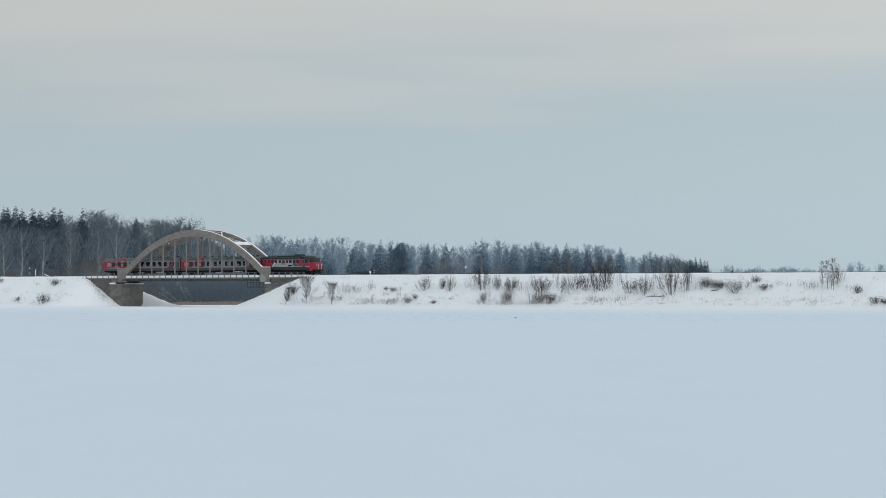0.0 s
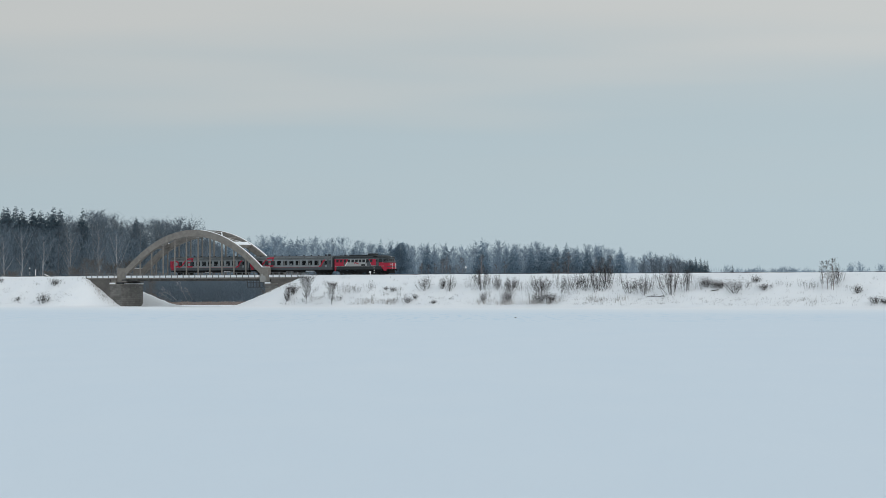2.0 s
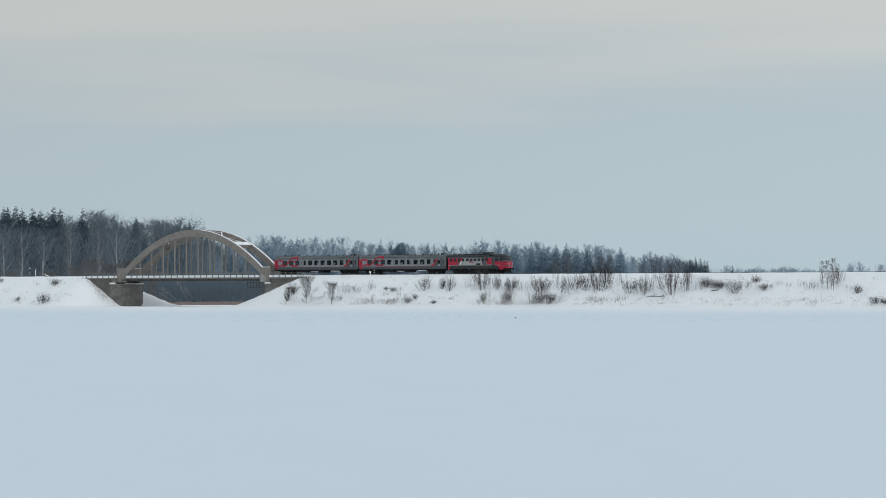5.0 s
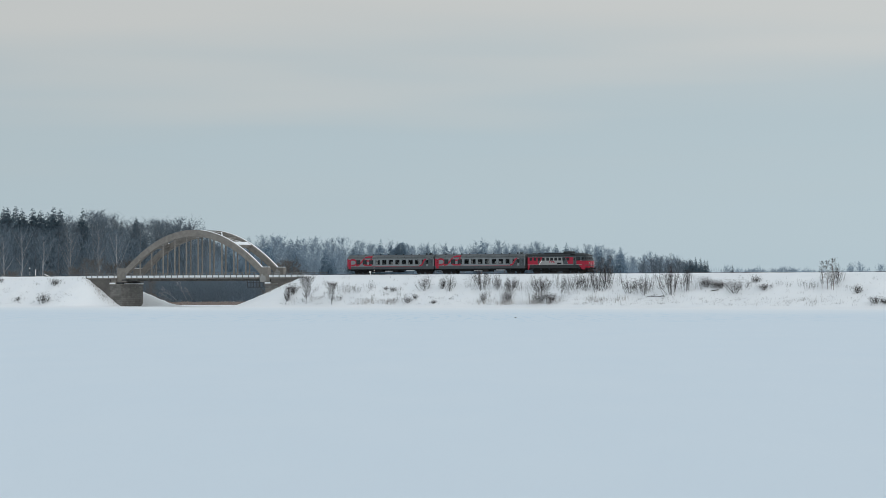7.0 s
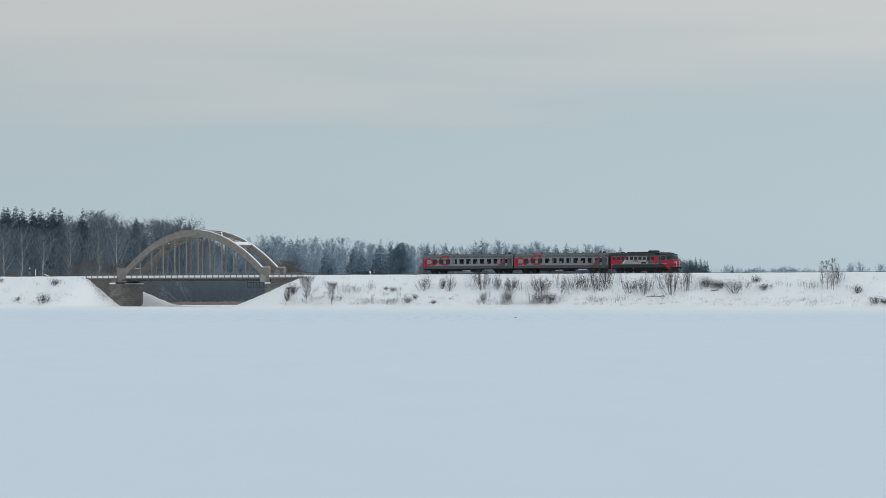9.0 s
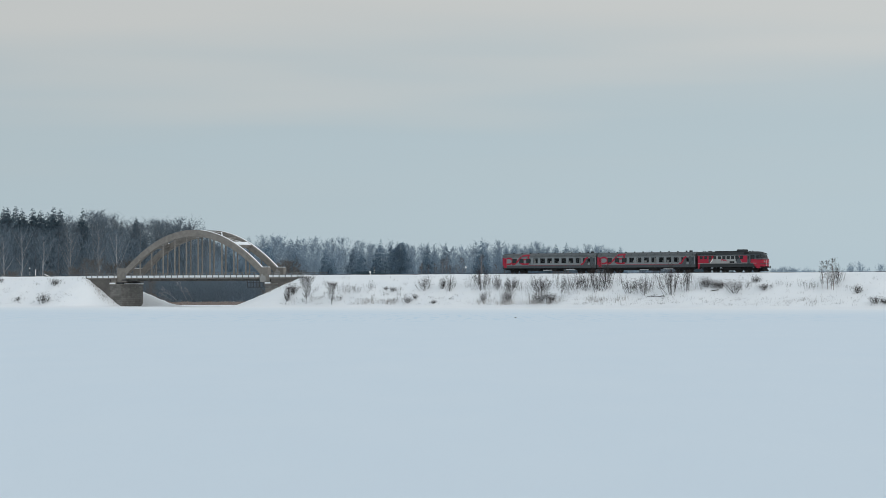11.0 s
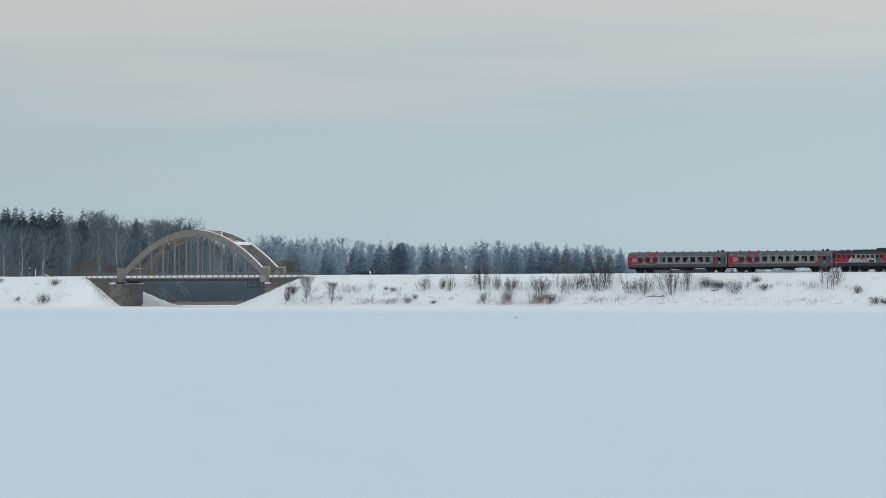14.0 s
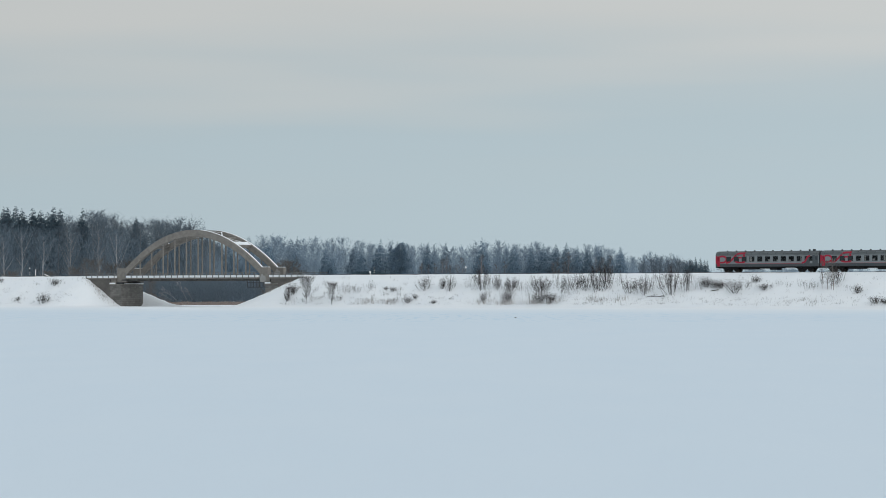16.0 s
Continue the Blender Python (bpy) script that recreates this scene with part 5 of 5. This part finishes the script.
def make_shrub(arrays, label, group):
    shrub = empty("shrub", pose(0, 0, -200), label, "shrub", group)
    tagged(array_mesh("stem_clump", *arrays[0], M["shrub"], shrub), kind="stuff")
    tagged(array_mesh("brushwood", *arrays[1], M["shrub"], shrub), kind="stuff")
    return shrub


def plant(kinds, rows, rng):
    for s, y, high, wide in rows:
        kind = rng.choice(kinds)
        at = TRACK @ Vector((s, y, 0))
        m = pose(at.x, at.y, bank_height(s, y) - 0.02, 0, 0, rng.uniform(0, 360))
        if kind.name in PLACED:
            made = copy_thing(kind, m)
        else:
            PLACED.add(kind.name)
            made = kind
            made.matrix_basis = m
        made.scale = (wide, wide, high)


def shrubs():
    rng = random.Random(21)
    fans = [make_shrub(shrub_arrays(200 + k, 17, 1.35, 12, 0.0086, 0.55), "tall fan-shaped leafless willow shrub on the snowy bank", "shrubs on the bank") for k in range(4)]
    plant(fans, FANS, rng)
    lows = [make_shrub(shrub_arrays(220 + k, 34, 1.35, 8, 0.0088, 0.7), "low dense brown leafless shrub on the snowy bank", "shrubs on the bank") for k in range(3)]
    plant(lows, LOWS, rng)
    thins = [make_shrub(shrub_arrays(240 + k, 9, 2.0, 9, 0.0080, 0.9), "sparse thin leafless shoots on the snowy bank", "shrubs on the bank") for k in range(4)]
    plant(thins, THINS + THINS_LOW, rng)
    # finer growth between them
    more = []
    for _ in range(48):
        s = rng.choice((rng.uniform(108, 172), rng.uniform(118, 142), rng.uniform(66, 100)))
        high = rng.uniform(1.4, 3.6) if s > 105 else rng.uniform(0.9, 2.0)
        more.append((s, -rng.uniform(8.0, 14.5), high, high * rng.uniform(0.4, 0.8)))
    plant(thins, more, rng)
    young = [make_tree("young_birch", bare_tree(260 + k, 5, 0.15, 0.1, 26, 1700, 0.014), M["sapling"], M["willow"], "young bare birch with reddish stem on the snowy bank", "tree", "young birches on the bank") for k in range(2)]
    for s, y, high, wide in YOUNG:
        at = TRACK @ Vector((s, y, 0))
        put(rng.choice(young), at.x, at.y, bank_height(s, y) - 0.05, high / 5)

    thorns = [make_tree("thorn_tree", bare_tree(270 + k, 5, 0.36, 0.12, 40, 4400, 0.022, 0.0, 1.6), M["shrub"], M["shrub"], "small dark leafless thorn tree on the snowy bank", "tree", "thorn trees on the bank") for k in range(2)]
    for s, y, high in ((73.4, -15.2, 6.0), (80.4, -15.1, 4.6), (66.6, -12.9, 2.6)):
        at = TRACK @ Vector((s, y, 0))
        put(rng.choice(thorns), at.x, at.y, bank_height(s, y) - 0.05, high / 5)

    # Dry stalks poking through the snow of the banks.
    gen = random.Random(5)
    verts, faces = [], []
    for _ in range(1100):
        s = gen.uniform(66, 228) if gen.random() < 0.82 else gen.uniform(-40, 0)
        y = -gen.choice((gen.uniform(4.5, 15.5), gen.uniform(12.5, 15.5)))
        z = bank_height(s, y) - RAIL
        for _ in range(gen.choice((2, 3, 4, 5, 7, 12))):
            a = (s + gen.gauss(0, 0.5), y + gen.gauss(0, 0.3), z - 0.08)
            b = (a[0] + gen.gauss(0, 0.16), a[1] + gen.gauss(0, 0.12), z + gen.uniform(0.12, 0.6))
            sliver(verts, faces, a, b, 0.03, gen)
    tagged(array_mesh("dry_stalks", verts, faces, M["shrub"], at=TRACK), "dry brown weed stalks poking through the snow", "grass", kind="stuff")
    verts, faces = [], []
    for cs, cy, n in ((126, -14.8, 150), (133, -14.6, 130), (138, -14.4, 90), (120, -14.6, 60), (90, -14.6, 90), (96, -14.5, 90), (2.6, -4.9, 50), (4.4, -5.4, 60), (5.2, -6.6, 40), (-0.6, -5.0, 30), (61, -6.5, 50), (57, -8.5, 60), (8.5, 9.0, 60), (10.5, 9.4, 60), (148, -13.6, 90), (153, -13.4, 70), (195, -13.6, 26), (199, -13.6, 18), (67, -9, 40)):
        for _ in range(n):
            s, y = cs + gen.gauss(0, 1.3), cy + gen.gauss(0, 0.5)
            z = bank_height(s, y) - RAIL
            sliver(verts, faces, (s, y, z - 0.06), (s + gen.gauss(0, 0.18), y + gen.gauss(0, 0.12), z + gen.uniform(0.4, 1.1)), 0.05, gen)
    tagged(array_mesh("dry_grass", verts, faces, M["dry_grass"], at=TRACK), "pale dry grass standing in the snow", "grass", kind="stuff")

    # Reeds on the ice beyond the bridge and dead grass along its banks.
    verts, faces = [], []
    for _ in range(16000):
        depth = gen.uniform(760, 935)
        bearing = gen.uniform(-0.72, -0.38)
        x = across(bearing, depth)
        sliver(verts, faces, (x, depth, -0.05), (x + gen.gauss(0, 0.12), depth + gen.gauss(0, 0.1), (0.35 + 0.75 * abs(fbm(x * 0.12, depth * 0.02, 4.0)) + 0.3 * gen.random()) * gen.uniform(0.7, 1.25)), 0.08, gen)
    tagged(array_mesh("reeds", verts, faces, M["reeds"]), "dry brown reeds standing on the ice", "reeds", kind="stuff")


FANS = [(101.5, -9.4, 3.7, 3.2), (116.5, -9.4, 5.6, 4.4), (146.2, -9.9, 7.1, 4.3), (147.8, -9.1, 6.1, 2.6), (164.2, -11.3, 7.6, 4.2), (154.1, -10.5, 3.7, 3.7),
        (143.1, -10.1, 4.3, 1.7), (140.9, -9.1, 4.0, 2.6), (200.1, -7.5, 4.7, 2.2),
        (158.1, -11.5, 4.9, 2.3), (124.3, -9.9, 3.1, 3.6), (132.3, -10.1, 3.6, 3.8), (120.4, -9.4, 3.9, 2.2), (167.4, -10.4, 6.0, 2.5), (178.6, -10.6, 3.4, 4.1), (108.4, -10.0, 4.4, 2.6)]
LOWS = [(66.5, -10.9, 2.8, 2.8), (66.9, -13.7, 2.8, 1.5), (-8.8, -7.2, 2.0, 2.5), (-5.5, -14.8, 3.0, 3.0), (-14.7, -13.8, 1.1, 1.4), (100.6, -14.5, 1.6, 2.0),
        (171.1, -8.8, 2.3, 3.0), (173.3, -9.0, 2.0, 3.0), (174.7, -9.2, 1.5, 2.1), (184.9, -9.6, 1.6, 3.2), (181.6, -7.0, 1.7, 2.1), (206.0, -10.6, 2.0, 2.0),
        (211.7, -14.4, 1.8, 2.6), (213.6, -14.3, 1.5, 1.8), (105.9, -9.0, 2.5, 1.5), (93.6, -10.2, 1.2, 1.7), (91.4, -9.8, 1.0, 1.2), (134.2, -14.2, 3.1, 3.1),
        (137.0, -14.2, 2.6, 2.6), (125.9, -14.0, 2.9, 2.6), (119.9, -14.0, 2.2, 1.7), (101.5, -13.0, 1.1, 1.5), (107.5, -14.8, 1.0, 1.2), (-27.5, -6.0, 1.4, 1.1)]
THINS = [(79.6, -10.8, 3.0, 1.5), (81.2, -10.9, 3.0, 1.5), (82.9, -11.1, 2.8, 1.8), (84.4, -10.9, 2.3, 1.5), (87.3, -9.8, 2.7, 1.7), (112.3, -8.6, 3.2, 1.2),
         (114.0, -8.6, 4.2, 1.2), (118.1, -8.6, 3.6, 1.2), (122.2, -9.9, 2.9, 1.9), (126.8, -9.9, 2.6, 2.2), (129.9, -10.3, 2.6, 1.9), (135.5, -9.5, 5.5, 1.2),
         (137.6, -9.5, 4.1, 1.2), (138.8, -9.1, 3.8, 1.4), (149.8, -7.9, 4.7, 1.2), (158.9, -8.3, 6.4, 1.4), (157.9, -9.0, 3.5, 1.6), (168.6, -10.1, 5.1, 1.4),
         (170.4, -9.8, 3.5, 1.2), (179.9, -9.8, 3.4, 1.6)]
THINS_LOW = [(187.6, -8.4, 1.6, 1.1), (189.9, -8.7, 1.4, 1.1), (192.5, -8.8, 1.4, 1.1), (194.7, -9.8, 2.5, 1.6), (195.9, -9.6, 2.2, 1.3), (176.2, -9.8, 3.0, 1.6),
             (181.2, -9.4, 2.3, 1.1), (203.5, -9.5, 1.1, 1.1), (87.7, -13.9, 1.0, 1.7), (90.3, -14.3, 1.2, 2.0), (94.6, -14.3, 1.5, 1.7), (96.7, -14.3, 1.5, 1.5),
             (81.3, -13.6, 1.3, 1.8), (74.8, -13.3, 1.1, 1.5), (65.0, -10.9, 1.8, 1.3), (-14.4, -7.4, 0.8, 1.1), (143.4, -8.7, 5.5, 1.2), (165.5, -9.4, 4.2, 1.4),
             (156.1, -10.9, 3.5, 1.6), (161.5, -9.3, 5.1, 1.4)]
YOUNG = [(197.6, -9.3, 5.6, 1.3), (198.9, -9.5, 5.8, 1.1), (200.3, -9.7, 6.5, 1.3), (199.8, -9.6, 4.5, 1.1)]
shrubs()


# ---- small things by the track and on the snow ----
def on_bank(s, y, sink=0.02, turn=0.0):
    at = TRACK @ Vector((s, y, 0))
    return pose(at.x, at.y, bank_height(s, y) - sink, 0, 0, turn - math.degrees(0.6003))


def small_things():
    post = empty("marker_post", on_bank(-18.8, -3.2), "white concrete marker post beside the track", "post")
    part("shaft", boxes((-0.09, 0.09, -0.07, 0.07, -0.3, 1.7), bevel=0.02), M["white"], post)
    part("foot_band", boxes((-0.115, 0.115, -0.085, 0.085, -0.3, 0.25)), M["under"], post, "black painted base")
    for s, y, high, disc in ((-20.7, -3.2, 2.2, 0.17), (83.5, -3.3, 1.7, 0.09), (103.7, 3.4, 1.75, 0.24)):
        sign = empty("track_sign", on_bank(s, y), "small white disc sign on a dark post", "sign", "signs beside the track")
        bm = bmesh.new()
        rod(bm, (0, 0, -0.3), (0, 0, high), 0.05)
        part("pole", bm, M["under"], sign)
        part("disc", rod(bmesh.new(), (0, -0.09, high - 0.15), (0, -0.055, high - 0.15), disc, sides=16), M["white"], sign)
        part("stripe", boxes((-0.07, 0.07, -0.07, 0.07, 0.5, 0.62), (-0.07, 0.07, -0.07, 0.07, 0.95, 1.07)), M["white"], sign)
    board = empty("low_sign", on_bank(82.4, -3.3), "low white board sign on a short post", "sign", "signs beside the track")
    part("post", boxes((-0.06, 0.06, -0.06, 0.06, -0.3, 0.6)), M["white"], board)
    part("board", boxes((-0.28, 0.28, -0.09, -0.061, 0.42, 0.8), bevel=0.01), M["white"], board)
    slab_ob = empty("fallen_post", on_bank(-14.9, -3.4), "white post lying askew in the snow", "post")
    part("shaft", beam(bmesh.new(), (-0.7, 0, 0.55), (0.9, 0, 0.05), 0.18), M["white"], slab_ob)
    plank = empty("plank", on_bank(173.6, -10.2, 0.05), "dark weathered plank sticking out of the snow", "plank")
    part("board", beam(beam(bmesh.new(), (-0.7, 0, 0.05), (1.0, 0.1, 0.32), 0.28, 0.1), (-0.2, 0.2, 0.0), (0.7, 0.3, 0.2), 0.2, 0.08), M["wood_dark"], plank)
    log = empty("log", pose(7.95, 303.0, 0), "short dark log lying on the frozen lake", "log")
    part("stem", rod(rod(bmesh.new(), (-0.10, 0, 0.035), (0.09, 0.03, 0.05), 0.04, 0.03, 8), (0.03, 0, 0.05), (0.11, 0.05, 0.12), 0.02, 0.01, 6), M["wood_dark"], log)
    rng = random.Random(31)
    for s, y, n in ((161.7, -12.2, 9), (111.6, -13.2, 3)):
        fallen = empty("fallen_branch", on_bank(s, y), "broken bare branches lying on the snow", "branch")
        bm = bmesh.new()
        for _ in range(n):
            a = Vector((rng.uniform(-2.4, 1.6), rng.uniform(-0.5, 0.5), 0.05))
            rod(bm, a, a + Vector((rng.uniform(0.6, 2.0), rng.uniform(-0.3, 0.3), rng.uniform(0.1, 0.7))), 0.045, 0.015, 4)
        part("boughs", bm, M["shrub"], fallen)
    # Pale birches leaning over the ice beyond the bridge.
    for bearing, h, tilt in ((-0.602, 6.5, -50), (-0.578, 7.0, -24), (-0.565, 5.0, -34), (-0.612, 5.0, -62)):
        lean = empty("leaning_birch", pose(across(bearing, 900), 900, 1.2, 0, tilt, 0), "pale birch leaning over the frozen shore", "tree", "leaning birches")
        (tv, tf), (cv, cf) = bare_tree(300 + int(h * 10), h, 0.2, 0.35, 9, 60, 0.05)
        array_mesh("trunk", tv, tf, M["birch"], lean)
        array_mesh("crown", cv, cf, M["birch"], lean)
    # Young pines on the far shoulder.
    pine = empty("young_pine", on_bank(76.5, 4.2), "low dark green young pine beside the track", "tree", "young pines")
    gen = random.Random(8)
    verts, faces = [], []
    for _ in range(1500):
        a = np.array([gen.gauss(0, 0.75), gen.gauss(0, 0.6), abs(gen.gauss(0.35, 0.35))])
        d = np.array([gen.uniform(-1, 1), gen.uniform(-1, 1), gen.uniform(0, 1.2)]) * 0.3
        sliver(verts, faces, a, a + d, 0.12, gen)
    array_mesh("foliage", verts, faces, M["needles"], pine)
    array_mesh("trunk", *bare_tree(5, 1.0, 0.3, 0.1, 6, 10, 0.02)[0], M["bark"], pine)
    for s in (73.6, 78.6, 75.0, 80.0):
        copy_thing(pine, on_bank(s, 4.3, 0.05, s * 40)).scale = (0.9, 0.9, 0.75 + (s % 1) * 0.4)


small_things()


# ---- movement ----
def along(t):
    """Metres that the train has run after t seconds."""
    drift = float(np.interp(t, [0, 1.5, 3.5, 7, 9, 12.5, 14.5, 16], [0.98, 0.88, 0.66, 0.52, 0.50, 0.68, 0.78, 0.88]))
    return 10.468 * t + drift


def motions():
    times = [0, 1.5, 3.5, 5.2, 7, 9, 10.7, 12.5, 14.5, 16]
    for (thing, sets), start in ((COACH_1, 0.5), (COACH_2, 24.54), (LOCO, 48.9)):
        walk(thing, [(t, TRACK @ pose(start + along(t), 0, 0)) for t in times])
        for wheel, r in sets:
            rest = wheel.matrix_basis.copy()
            walk(wheel, [(k / 15, rest @ Matrix.Rotation(along(k / 15) / r, 4, "Y")) for k in range(241)])


motions()
